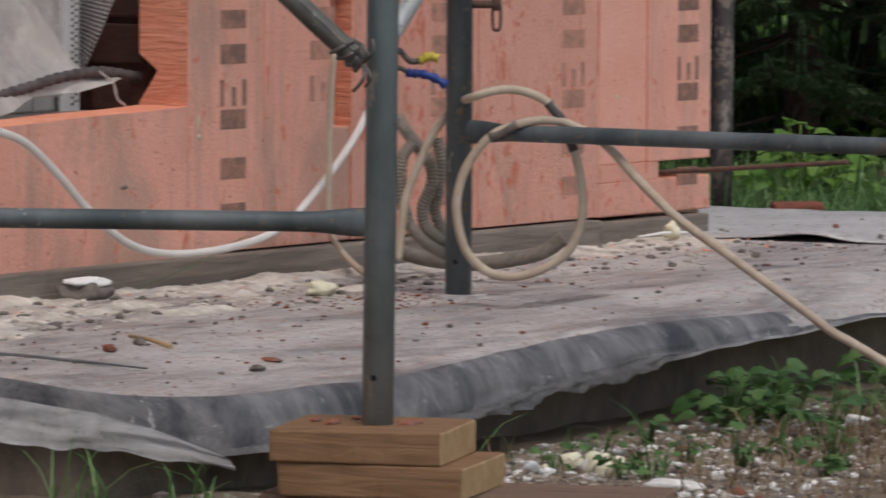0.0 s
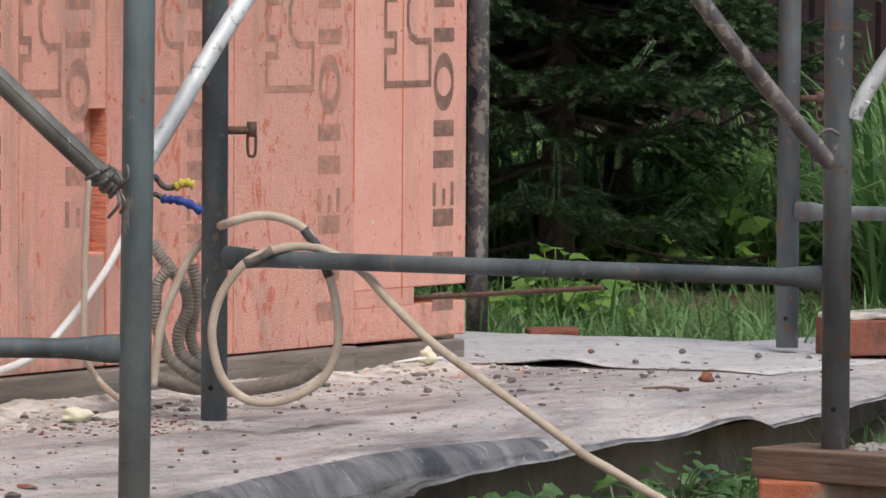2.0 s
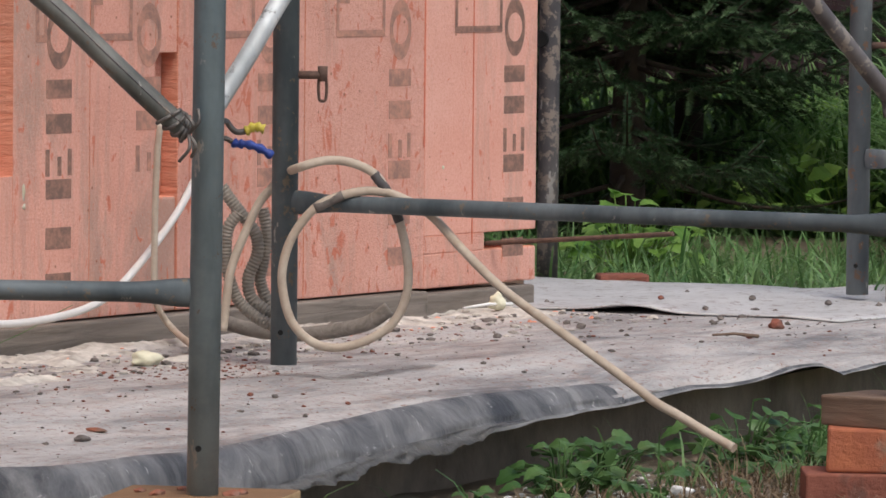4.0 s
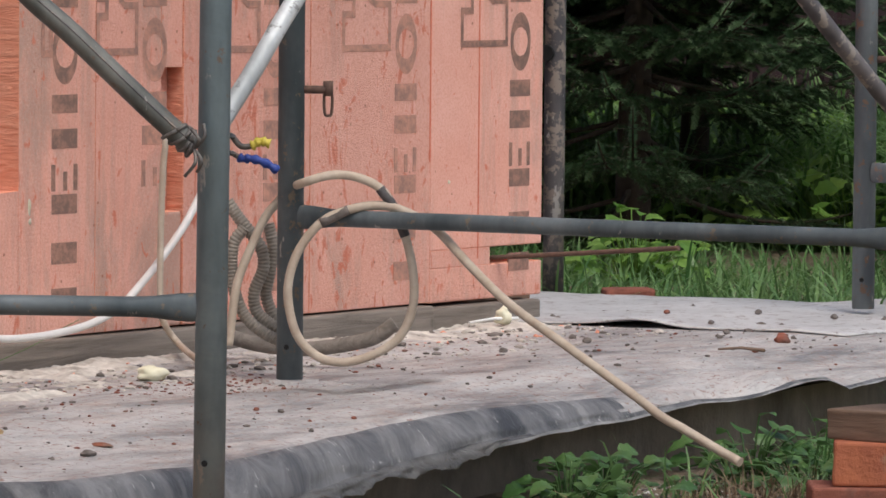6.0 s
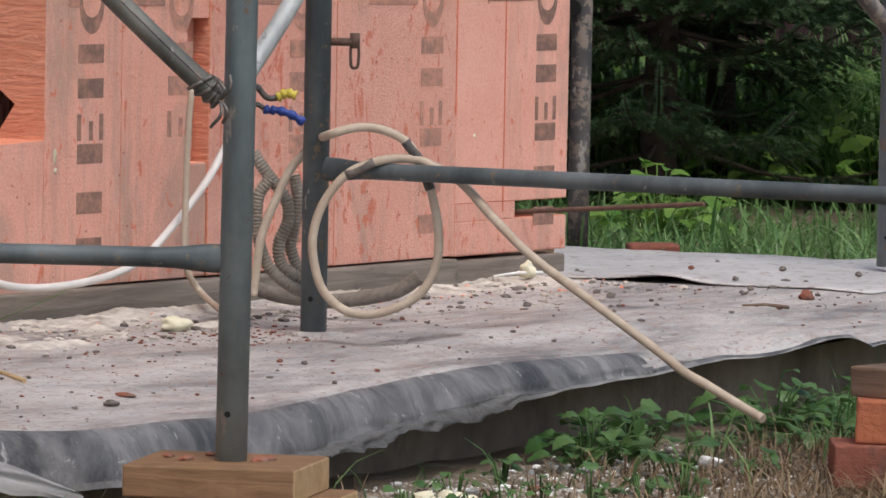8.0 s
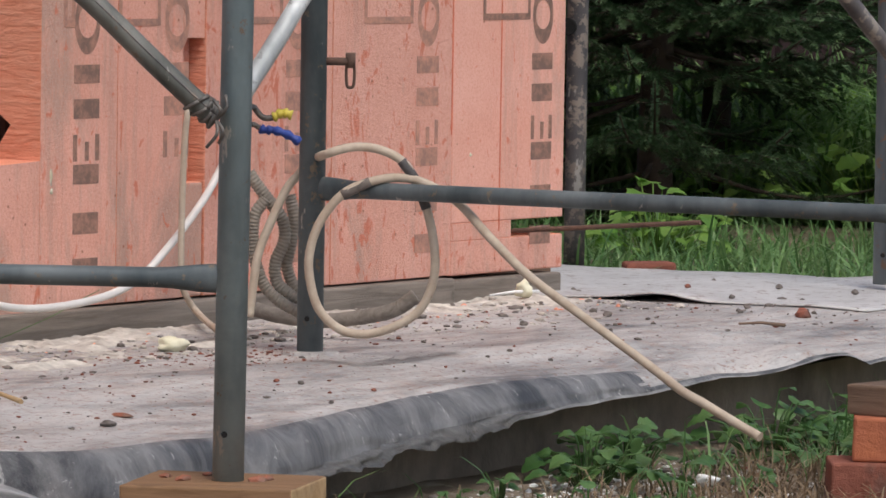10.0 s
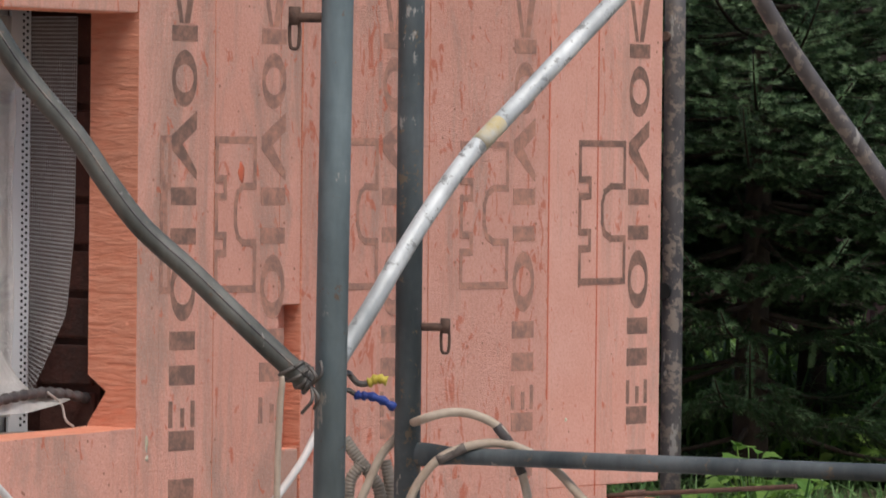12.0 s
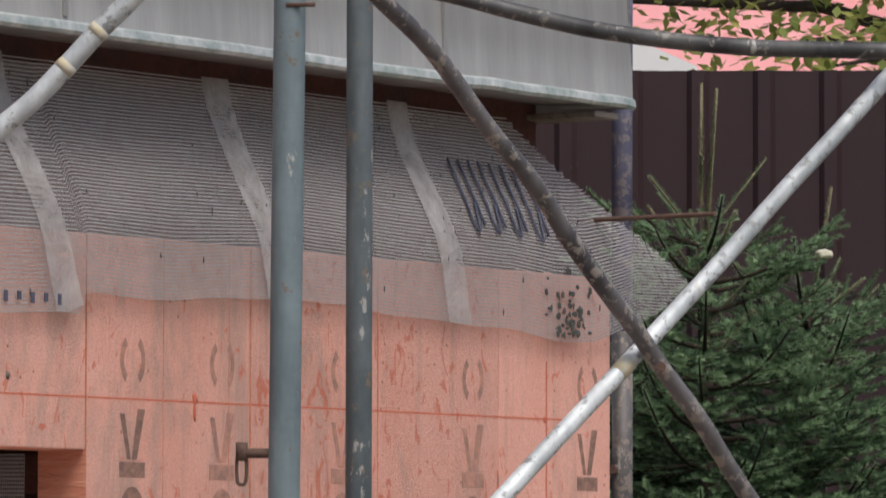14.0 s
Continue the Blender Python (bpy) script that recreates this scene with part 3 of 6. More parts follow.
box(room, (3.1, 9.9, -0.3), (8.55, 10.0, 4.2))
box(room, (3.1, 6.1, 4.0), (8.55, 9.9, 4.1))
tagged(part("wall_rear", room, DARK_WALL), "dark masonry walls closing the house", "wall", kind="structure")

# worn timber plank at the foot of the boards
bm = bmesh.new()
box(bm, (4.4, 5.655, -0.012), (8.36, 5.715, 0.0435), 0.004)
plank = part("base_plank", bm, PLANK)
tagged(plank, "weathered grey timber plank along the foot of the wall", "plank", kind="structure")
bm = bmesh.new()
box(bm, (8.362, 5.662, -0.012), (8.72, 5.72, 0.038), 0.004)
tagged(part("base_plank", bm, PLANK), "short weathered timber plank at the wall's corner", "plank", kind="structure")


# ---------------------------------------------------------------- printed marks on the boards, as plain shapes
def slab_mark(bm, x0, x1, z0, z1, y):
    box(bm, (x0, y - 0.0006, z0), (x1, y + 0.002, z1))


def ring_mark(bm, cx, cz, rx, rz, tx, tz, y, a0=0, a1=360):
    n = 28
    outer, inner = [], []
    for k in range(n + 1):
        a = radians(a0 + (a1 - a0) * k / n)
        outer.append(bm.verts.new((cx + rx * math.cos(a), y - 0.0006, cz + rz * math.sin(a))))
        inner.append(bm.verts.new((cx + (rx - tx) * math.cos(a), y - 0.0006, cz + (rz - tz) * math.sin(a))))
    for k in range(n):
        bm.faces.new((outer[k], outer[k + 1], inner[k + 1], inner[k]))


def wedge_mark(bm, pts, y):
    bm.faces.new([bm.verts.new((px, y - 0.0006, pz)) for px, pz in pts])


def print_column(cx, y, owner, ink, skip=()):
    w = 0.0335
    shapes = []

    def mark(kind, *a):
        shapes.append((kind, a))
    mark("bar", 0.092, 0.125), mark("bar", 0.165, 0.200)
    mark("bar", 0.247, 0.279), mark("prong", 0.284, 0.328)
    mark("bar", 0.354, 0.386), mark("bar", 0.412, 0.442)
    mark("ring", 0.5125, 0.0535)
    mark("bar", 0.585, 0.611), mark("bar", 0.649, 0.678)
    mark("chevron", 0.690, 0.804)
    mark("ring", 0.8565, 0.0465)
    mark("bar", 0.918, 0.943), mark("wedge", 0.947, 1.030)
    mark("lens", 1.110, 0.030)
    for kind, a in shapes:
        if a[0] in skip:
            continue
        bm = bmesh.new()
        if kind == "bar":
            slab_mark(bm, cx - w, cx + w, a[0], a[1], y)
        elif kind == "prong":
            for dx in (-w + 0.004, w - 0.004, 0.002):
                slab_mark(bm, cx + dx - 0.005, cx + dx + 0.005, a[0] + 0.0005, a[1] - (0.012 if dx == 0.002 else 0), y)
        elif kind == "ring":
            ring_mark(bm, cx, a[0], w, a[1], 0.0095, a[1] * 0.5, y)
        elif kind == "chevron":
            z0, z1 = a
            m = (z0 + z1) / 2
            wedge_mark(bm, [(cx + w, z1), (cx + w, z1 - 0.030), (cx - 0.004, m + 0.002), (cx - w, m + 0.008), (cx - w, m + 0.016)], y)
            wedge_mark(bm, [(cx - w, m + 0.008), (cx - 0.004, m + 0.002), (cx + w, z0 + 0.016), (cx + w, z0), (cx - w, m - 0.006)], y - 0.0001)
        elif kind == "lens":
            ring_mark(bm, cx, a[0], w, a[1] * 1.5, 0.010, 0.016, y, 125, 235)
            ring_mark(bm, cx, a[0], w, a[1] * 1.5, 0.010, 0.016, y, -55, 55)
        else:
            z0, z1 = a
            wedge_mark(bm, [(cx - 0.002, z0), (cx + 0.012, z0), (cx + w, z1), (cx + w * 0.40, z1)], y)
            wedge_mark(bm, [(cx - 0.014, z0), (cx - 0.004, z0), (cx - w * 0.62, z1 - 0.008), (cx - w, z1 - 0.008)], y)
        part("printed_mark", bm, INK_FAINT if kind == "lens" else ink, owner)


def print_outline(x0, x1, z0, z1, y, owner, ink):
    """The thin stepped outline beside each print column."""
    w, h, t = x1 - x0, z1 - z0, 0.0085
    path = [(0, 1), (1, 1), (1, 0.69), (0.70, 0.69), (0.56, 0.65), (0.50, 0.57), (0.50, 0.43), (0.56, 0.35), (0.70, 0.31), (1, 0.31), (1, 0), (0, 0), (0, 0.24), (0.22, 0.24), (0.22, 0.36), (0, 0.36), (0, 0.62), (0.22, 0.62), (0.22, 0.74), (0, 0.74)]
    bm = bmesh.new()
    for k, (a, b) in enumerate(zip(path, path[1:] + path[:1])):
        p, q = Vector((x0 + a[0] * w, z0 + a[1] * h)), Vector((x0 + b[0] * w, z0 + b[1] * h))
        d = (q - p).normalized()
        n = Vector((-d.y, d.x)) * (t / 2) * (1.35 if abs(d.x) > abs(d.y) * 2 else 1.0)
        wedge_mark(bm, [tuple(p + n - d * t / 2), tuple(q + n + d * t / 2), tuple(q - n + d * t / 2), tuple(p - n - d * t / 2)], y - 0.00004 * k)
    part("printed_outline", bm, ink, owner)


print_column(7.3125, 5.6800, boards["a"], INK)
print_column(7.557, 5.6805, boards["b"], INK_FAINT, skip=(0.092, 0.165, 0.247, 0.279))
print_column(7.900, 5.6785, boards["c"], INK_FAINT)
print_column(8.298, 5.6790, boards["d"], INK_FAINT)
print_column(8.671, 5.6802, boards["e"], INK)
print_outline(7.254, 7.275, 0.51, 0.757, 5.68, boards["a"], INK_FAINT)
print_outline(7.401, 7.506, 0.51, 0.757, 5.6805, boards["b"], INK_FAINT)
print_outline(7.74, 7.85, 0.51, 0.757, 5.6785, boards["c"], INK_FAINT)
print_outline(8.103, 8.245, 0.507, 0.755, 5.6790, boards["d"], INK_FAINT)
print_outline(8.478, 8.624, 0.510, 0.760, 5.6802, boards["e"], INK)


# ---------------------------------------------------------------- scaffold
def up_pole(name, x, y, z0, z1, material, parent, lean=(0, 0), hole=0.055, r=0.021):
    h = z1 - z0
    ob = part(name, tube([(x + lean[0] * h * k / 4, y + lean[1] * h * k / 4, z0 + h * k / 4) for k in range(5)], r), material, parent)
    if hole:
        # drilled pin hole near the foot, turned a little from the viewer
        a = (-VIEW_AHEAD - VIEW_RIGHT * 0.22).normalized()
        p = Vector((x, y, z0 + hole))
        bm = rod([p + a * (r - 0.004), p + a * (r + 0.0006)], 0.0042, 12)
        part("pin_hole", bm, HOLE, ob)
    return ob


def cross_bar(a, b, material, parent, r=0.0135, name="rung"):
    """A horizontal bar whose ends are flattened and flared on the posts."""
    a, b = Vector(a), Vector(b)
    n = 40
    bm = bmesh.new()
    d = (b - a).normalized()
    side = d.cross(Vector((0, 0, 1))).normalized()
    L = (b - a).length
    rings = []
    for i in range(n + 1):
        s = i / n
        s = s * s * (3 - 2 * s)
        e = min(s, 1 - s) * L
        flare = 1 - smoothstep(0.012, 0.085, e)
        c = a.lerp(b, s)
        rings.append([bm.verts.new(c + Vector((0, 0, 1)) * math.sin(t) * r * (1 + 0.42 * flare) + side * math.cos(t) * r * (1 - 0.25 * flare)) for t in [2 * math.pi * k / 18 for k in range(18)]])
    for p, q in zip(rings, rings[1:]):
        for k in range(18):
            bm.faces.new((p[k], p[(k + 1) % 18], q[(k + 1) % 18], q[k])).smooth = True
    bm.faces.new(rings[0]), bm.faces.new(rings[-1])
    bmesh.ops.recalc_face_normals(bm, faces=bm.faces)
    return part(name, bm, material, parent)


def pin_hook(base, out, material, parent):
    """A short bolt on a post with a hanging locking loop at its end."""
    base, out = Vector(base), Vector(out).normalized()
    ob = part("lock_pin", rod([base, base + out * 0.045], 0.0065, 12), material, parent)
    tip = base + out * 0.040
    across = out.cross(Vector((0, 0, 1))).normalized()
    part("pin_head", rod([tip + Vector((0, 0, 0.014)), tip + Vector((0, 0, -0.010))], 0.008, 12), material, ob)
    w = 0.0055
    loop = [tip + out * dx + Vector((0, 0, dz)) for dx, dz in ((-w, -0.006), (w, -0.006), (w, -0.036), (0, -0.041), (-w, -0.036))]
    part("pin_loop", rod(smooth_path(loop, 4, True) + [loop[0]], 0.0024, 8), material, ob)
    return ob


AX, AY = 5.946, 4.377
BX, BY = 7.266, 5.191
CX, CY = 7.344, 4.110
DX, DY = 9.218, 5.264
frame_one = thing("scaffold", (AX, AY, -0.043), "grey-green steel scaffold frame standing on timber blocks", "scaffold", "scaffold sections")
up_pole("post", AX, AY, -0.043, 3.2, TUBE_GREEN, frame_one, (0.0046, -0.0070), 0.062)
cross_bar((AX - 0.006, AY + 0.010, 0.222), (5.47, 5.36, 0.217), TUBE_DARK, frame_one)
up_pole("post", 5.455, 5.375, 0.0, 3.2, TUBE_GREEN, frame_one)
pin_hook(Vector((5.952, 4.369, 0.911)) - VIEW_RIGHT * 0.018, -VIEW_RIGHT, RUST, frame_one)
bolt_at = Vector((AX + 0.0075, AY - 0.011, 1.497))
part("bolt", rod([bolt_at - VIEW_AHEAD * 0.02 - VIEW_RIGHT * 0.004, bolt_at - VIEW_AHEAD * 0.024 + VIEW_RIGHT * 0.034], 0.0032, 10), RUST, frame_one, "rusty bolt")

frame_two = thing("scaffold", (BX, BY, 0), "grey steel scaffold frame spanning from the apron to a brick stack", "scaffold", "scaffold sections")
up_pole("post", BX, BY, -0.004, 3.2, TUBE_DARK, frame_two, (0.0002, 0.0004), 0.060)
up_pole("post", CX, CY, 0.009, 3.2, TUBE_GREY, frame_two, (0, 0), 0.060)
cross_bar((BX, BY - 0.012, 0.262), (CX, CY + 0.012, 0.263), TUBE_DARK, frame_two)
pin_hook(Vector((7.266, 5.191, 0.463)) + VIEW_RIGHT * 0.018, VIEW_RIGHT, RUST, frame_two)
base_ring = rod([(BX, BY, -0.008), (BX, BY, 0.004)], 0.046, 28)
tagged(part("base_plate", base_ring, MEMBRANE), "dusty round steel base plate under the post", "base plate")

frame_three = thing("scaffold", (DX, DY, 0), "grey steel scaffold ladder frame on the apron's far end", "scaffold", "scaffold sections")
up_pole("post", DX, DY, 0.012, 3.2, TUBE_GREY, frame_three, (0, 0), 0.055)
cross_bar((DX - 0.005, DY - 0.02, 0.268), (9.20, 4.20, 0.276), TUBE_GREY, frame_three)
up_pole("post", 9.20, 4.18, -0.1, 3.2, TUBE_GREY, frame_three)
part("stile", tube([(9.195, 4.905, 0.282), (9.195, 4.905, 1.9)], 0.0125), TUBE_DARK, frame_three)
cross_bar((9.195, 4.905, 0.56), (9.20, 4.20, 0.56), TUBE_GREY, frame_three, 0.011, "step")
pin_hook(Vector((9.218, 5.264, 0.480)) + VIEW_RIGHT * 0.018, VIEW_RIGHT, RUST, frame_three)

frame_four = thing("scaffold", (9.406, 6.079, 0), "violet-grey steel scaffold frame past the house corner", "scaffold", "scaffold sections")
up_pole("post", 9.406, 6.079, -0.003, 1.25, TUBE_STAINED, frame_four, (0, 0), 0)
up_pole("post", 9.406, 6.079, 1.252, 3.2, TUBE_VIOLET, frame_four, (0, 0), 0)
for z, r in ((0.473, 0.017), (0.976, 0.010)):
    k = Vector((9.406, 6.079, z)) - VIEW_RIGHT * 0.015 - VIEW_AHEAD * 0.010
    part("knob", rod([k, k - VIEW_RIGHT * 0.006 - VIEW_AHEAD * 0.020], r, 14), HOLE if z < 0.6 else RUST, frame_four)
cross_bar((9.39, 6.10, 0.235), (8.95, 6.78, 0.235), TUBE_DARK, frame_four)


def brace(name, pts, material, label, r=0.0125, n=8):
    bm = tube(smooth_path(pts, n), r, 0.002, 18)
    ob = part(name, bm, material)
    return tagged(ob, label, "brace", "scaffold braces")


LIGHT_BRACE = [(5.973, 4.392, 0.447), (6.011, 4.395, 0.48), (6.052, 4.388, 0.527), (6.1, 4.38, 0.587), (6.155, 4.371, 0.651), (6.228, 4.358, 0.727), (6.291, 4.346, 0.778), (6.385, 4.328, 0.853), (6.502, 4.304, 0.947), (6.633, 4.276, 1.052), (6.698, 4.261, 1.106), (6.818, 4.233, 1.206), (6.939, 4.203, 1.312), (7.039, 4.177, 1.397), (7.304, 4.11, 1.626)]
DARK_BRACE = [(6.007, 4.363, 1.600), (6.128, 4.343, 1.520), (6.224, 4.326, 1.458), (6.325, 4.308, 1.364), (6.416, 4.290, 1.289), (6.486, 4.276, 1.213), (6.556, 4.261, 1.145), (6.616, 4.249, 1.091), (6.659, 4.239, 1.045), (6.736, 4.222, 0.972), (6.822, 4.209, 0.882), (6.954, 4.177, 0.749), (7.059, 4.125, 0.614), (7.232, 4.079, 0.457), (7.252, 4.073, 0.440)]
OLIVE_BRACE = [(5.566, 4.839, 1.120), (5.642, 4.728, 0.929), (5.679, 4.677, 0.835), (5.719, 4.620, 0.753), (5.746, 4.585, 0.690), (5.773, 4.550, 0.634), (5.808, 4.502, 0.581), (5.835, 4.467, 0.539), (5.862, 4.432, 0.497), (5.887, 4.399, 0.459), (5.908, 4.374, 0.432)]
LEFT_LIGHT = [(5.614, 4.727, 1.221), (5.646, 4.678, 1.276), (5.677, 4.629, 1.329), (5.701, 4.592, 1.367), (5.726, 4.554, 1.414), (5.749, 4.519, 1.46), (5.771, 4.484, 1.501), (5.808, 4.427, 1.577)]
TOP_TUBE = [(6.645, 4.826, 1.643), (6.708, 4.729, 1.617), (6.752, 4.659, 1.6), (6.797, 4.59, 1.578), (6.842, 4.521, 1.558), (6.875, 4.469, 1.546), (6.931, 4.382, 1.532), (6.989, 4.293, 1.523), (7.042, 4.21, 1.52), (7.094, 4.128, 1.518), (7.197, 3.969, 1.518)]
LOOP = [(7.238, 5.290, 0.054), (7.241, 5.286, 0.099), (7.245, 5.279, 0.154), (7.256, 5.262, 0.208), (7.269, 5.243, 0.258), (7.280, 5.226, 0.283), (7.297, 5.217, 0.303), (7.222, 5.131, 0.320), (7.244, 5.097, 0.331), (7.265, 5.063, 0.328), (7.285, 5.033, 0.311), (7.297, 5.014, 0.280), (7.307, 4.999, 0.236), (7.314, 4.988, 0.175), (7.313, 4.989, 0.121), (7.302, 5.007, 0.076), (7.280, 5.041, 0.049), (7.256, 5.078, 0.037), (7.235, 5.111, 0.044), (7.217, 5.138, 0.073), (7.209, 5.151, 0.117), (7.208, 5.153, 0.162), (7.216, 5.140, 0.211), (7.235, 5.111, 0.256), (7.259, 5.074, 0.277), (7.283, 5.037, 0.284), (7.296, 4.997, 0.277), (7.309, 4.941, 0.248), (7.274, 4.858, 0.200), (7.246, 4.765, 0.145), (7.231, 4.651, 0.087), (7.225, 4.524, 0.018), (7.186, 4.448, -0.009), (7.177, 4.407, -0.023), (7.179, 4.349, -0.050), (7.173, 4.302, -0.068)]
HANG = [(7.464, 5.586, 0.370), (7.461, 5.590, 0.316), (7.460, 5.593, 0.213), (7.460, 5.593, 0.100), (7.464, 5.587, 0.063), (7.476, 5.568, 0.031), (7.332, 5.421, 0.019), (7.352, 5.390, -0.003)]
HOSE_A = [(7.277, 5.323, 0.281), (7.285, 5.310, 0.259), (7.296, 5.292, 0.232), (7.307, 5.277, 0.205), (7.308, 5.274, 0.174), (7.301, 5.286, 0.137), (7.303, 5.283, 0.106), (7.315, 5.263, 0.084), (7.335, 5.233, 0.060)]
HOSE_B = [(7.337, 5.285, 0.245), (7.341, 5.279, 0.204), (7.338, 5.284, 0.159), (7.335, 5.288, 0.131), (7.342, 5.277, 0.095), (7.357, 5.254, 0.050)]
HOSE_C = [(7.275, 5.288, 0.240), (7.266, 5.302, 0.215), (7.265, 5.305, 0.174), (7.268, 5.299, 0.133), (7.277, 5.286, 0.098), (7.294, 5.259, 0.071), (7.316, 5.225, 0.054)]
WHITE = [(6.645, 5.620, 0.272), (6.713, 5.620, 0.250), (6.796, 5.620, 0.194), (6.867, 5.620, 0.138), (6.967, 5.620, 0.080), (7.083, 5.620, 0.057), (7.245, 5.620, 0.061), (7.365, 5.620, 0.085), (7.456, 5.620, 0.137), (7.548, 5.620, 0.208), (7.594, 5.620, 0.256), (7.640, 5.620, 0.319), (7.654, 5.620, 0.386)]
STRING = [(7.30, 5.640, 0.075), (7.24, 5.642, 0.058), (7.173, 5.645, 0.036), (7.006, 5.650, -0.002)]
FATHOSE = [(7.438, 5.442, 0.052), (7.468, 5.395, 0.037), (7.508, 5.333, 0.031), (7.538, 5.287, 0.037), (7.568, 5.240, 0.050), (7.588, 5.210, 0.074)]
BLACKC = [(6.775, 5.800, 0.305), (6.857, 5.800, 0.313), (6.940, 5.800, 0.325), (7.011, 5.800, 0.337), (7.111, 5.800, 0.344), (7.213, 5.800, 0.332), (7.250, 5.800, 0.329)]
YEL = [(6.067, 4.431, 0.442), (6.073, 4.421, 0.429), (6.081, 4.410, 0.429), (6.087, 4.399, 0.435), (6.094, 4.388, 0.432)]
BLU = [(6.108, 4.460, 0.417), (6.115, 4.449, 0.410), (6.122, 4.438, 0.410), (6.132, 4.422, 0.404), (6.141, 4.408, 0.394)]

olive_brace = brace("scaffold_brace", OLIVE_BRACE, BRACE_OLIVE, "bent olive-grey steel brace tied to the post with wire", 0.0145, 5)
seam = [Vector(p) - VIEW_AHEAD * 0.0135 + VIEW_RIGHT * 0.0035 + Vector((0, 0, 0.0035)) for p in smooth_path(OLIVE_BRACE, 5)]
part("weld_seam", rod(seam, 0.0014, 6), TUBE_STAINED, olive_brace, "pale weld seam along the tube")
light_brace = brace("scaffold_brace", LIGHT_BRACE, GALV, "galvanised diagonal scaffold brace with worn yellow paint", 0.0125, 5)
dark_brace = brace("scaffold_brace", DARK_BRACE, TUBE_RUSTY, "dirty dark steel brace crossing the galvanised one", 0.0125, 4)
brace("scaffold_brace", TOP_TUBE, TUBE_BLACKISH, "dark bent steel tube lying across the scaffold", 0.0125, 5)
left_brace = brace("scaffold_brace", LEFT_LIGHT, GALV, "galvanised brace with yellow paint marks", 0.0135, 5)
brace("scaffold_brace", [(7.352, 4.088, 0.50), (7.357, 4.080, 0.523), (7.388, 4.032, 0.615), (7.60, 3.70, 1.2)], GALV, "galvanised brace rising from the brick-stack post", 0.0125)

# ---------------------------------------------------------------- plinth flashing under the house wall
flashing = thing("plinth_flashing", (7.5, 5.62, 1.62), "grey zinc sheet flashing with a worn greenish hem", "flashing", kind="structure")
FL_Y, FL_X = 5.62, 8.735
bm = bmesh.new()
rows = []
n = 150
for i in range(n + 1):
    x = 4.0 + (FL_X - 4.0) * i / n
    w = 0.004 * noise.noise(Vector((x * 3, 1, 0))) + 0.0015 * noise.noise(Vector((x * 17, 2, 0)))
    end = smoothstep(8.69, 8.735, x)
    rows.append([bm.verts.new((x, FL_Y + w + dy, 1.622 + dz - 0.003 * end + 0.002 * noise.noise(Vector((x * 9, 5, 0))))) for dy, dz in ((0.155, 0.010), (0.010, 0.004), (0.0, 0.0), (-0.006, 0.006), (-0.004, 0.018), (0.002, 0.022), (0.006, 0.10), (0.012, 0.22), (0.03, 0.42))])
for a, b in zip(rows, rows[1:]):
    for j in range(len(a) - 1):
        f = bm.faces.new((a[j], a[j + 1], b[j + 1], b[j]))
        f.smooth = j > 4
        f.material_index = 1 if 1 < j < 5 else 0
# folded return past the corner
end = [(FL_X - 0.004, FL_Y + 0.004, 1.622), (FL_X + 0.012, 6.2, 1.62), (FL_X + 0.004, 6.2, 1.86), (FL_X - 0.006, FL_Y + 0.010, 2.04)]
bm.faces.new([bm.verts.new(p) for p in end])
part("sheet", bm, [FLASHING, FLASHING_EDGE], flashing)
bm = bmesh.new()
box(bm, (8.62, 5.63, 1.600), (8.70, 6.2, 1.612), 0.002)
part("end_batten", bm, PLANK, flashing)
for x in (5.9, 7.05, 8.12):
    bm = bmesh.new()
    box(bm, (x, FL_Y - 0.0015, 1.65), (x + 0.012, FL_Y + 0.016, 2.03), 0.001)
    part("standing_seam", bm, FLASHING, flashing)


# ---------------------------------------------------------------- reinforcement mesh, woven from single threads
def woven(fn, nu, nv, su, sv, width, name, material, parent, keep=None):
    """Threads along u and v as thin ribbons on the surface fn(u, v)."""
    verts, faces = [], []

    def ribbon(pts, across):
        base = len(verts)
        for p, a in zip(pts, across):
            verts.append(p - a)
            verts.append(p + a)
        for k in range(len(pts) - 1):
            if keep is None or (keep(pts[k]) and keep(pts[k + 1])):
                faces.append((base + 2 * k, base + 2 * k + 1, base + 2 * k + 3, base + 2 * k + 2))
    for j in range(nv + 1):
        pts = [fn(i / su, j / nv) for i in range(su + 1)]
        up = [(fn(i / su, min(1, j / nv + 0.01)) - fn(i / su, max(0, j / nv - 0.01))).normalized() * width / 2 for i in range(su + 1)]
        ribbon(pts, up)
    for i in range(nu + 1):
        pts = [fn(i / nu, j / sv) + Vector((0, -0.0004, 0)) for j in range(sv + 1)]
        side = [(fn(min(1, i / nu + 0.004), j / sv) - fn(max(0, i / nu - 0.004), j / sv)).normalized() * width * 0.36 for j in range(sv + 1)]
        ribbon(pts, side)
    me = bpy.data.meshes.new(name)
    me.from_pydata(verts, [], faces)
    me.materials.append(material)
    ob = new(name, me)
    if parent:
        ob.parent = parent
        ob.matrix_parent_inverse = parent.matrix_world.inverted()
    return ob


NET_LOW = [(6.2, 1.165), (7.149, 1.178), (7.165, 1.217), (7.40, 1.212), (7.63, 1.226), (7.70, 1.234), (8.0, 1.216), (8.234, 1.208), (8.40, 1.206), (8.54, 1.188), (8.66, 1.192), (8.76, 1.222), (8.86, 1.26), (8.95, 1.309)]


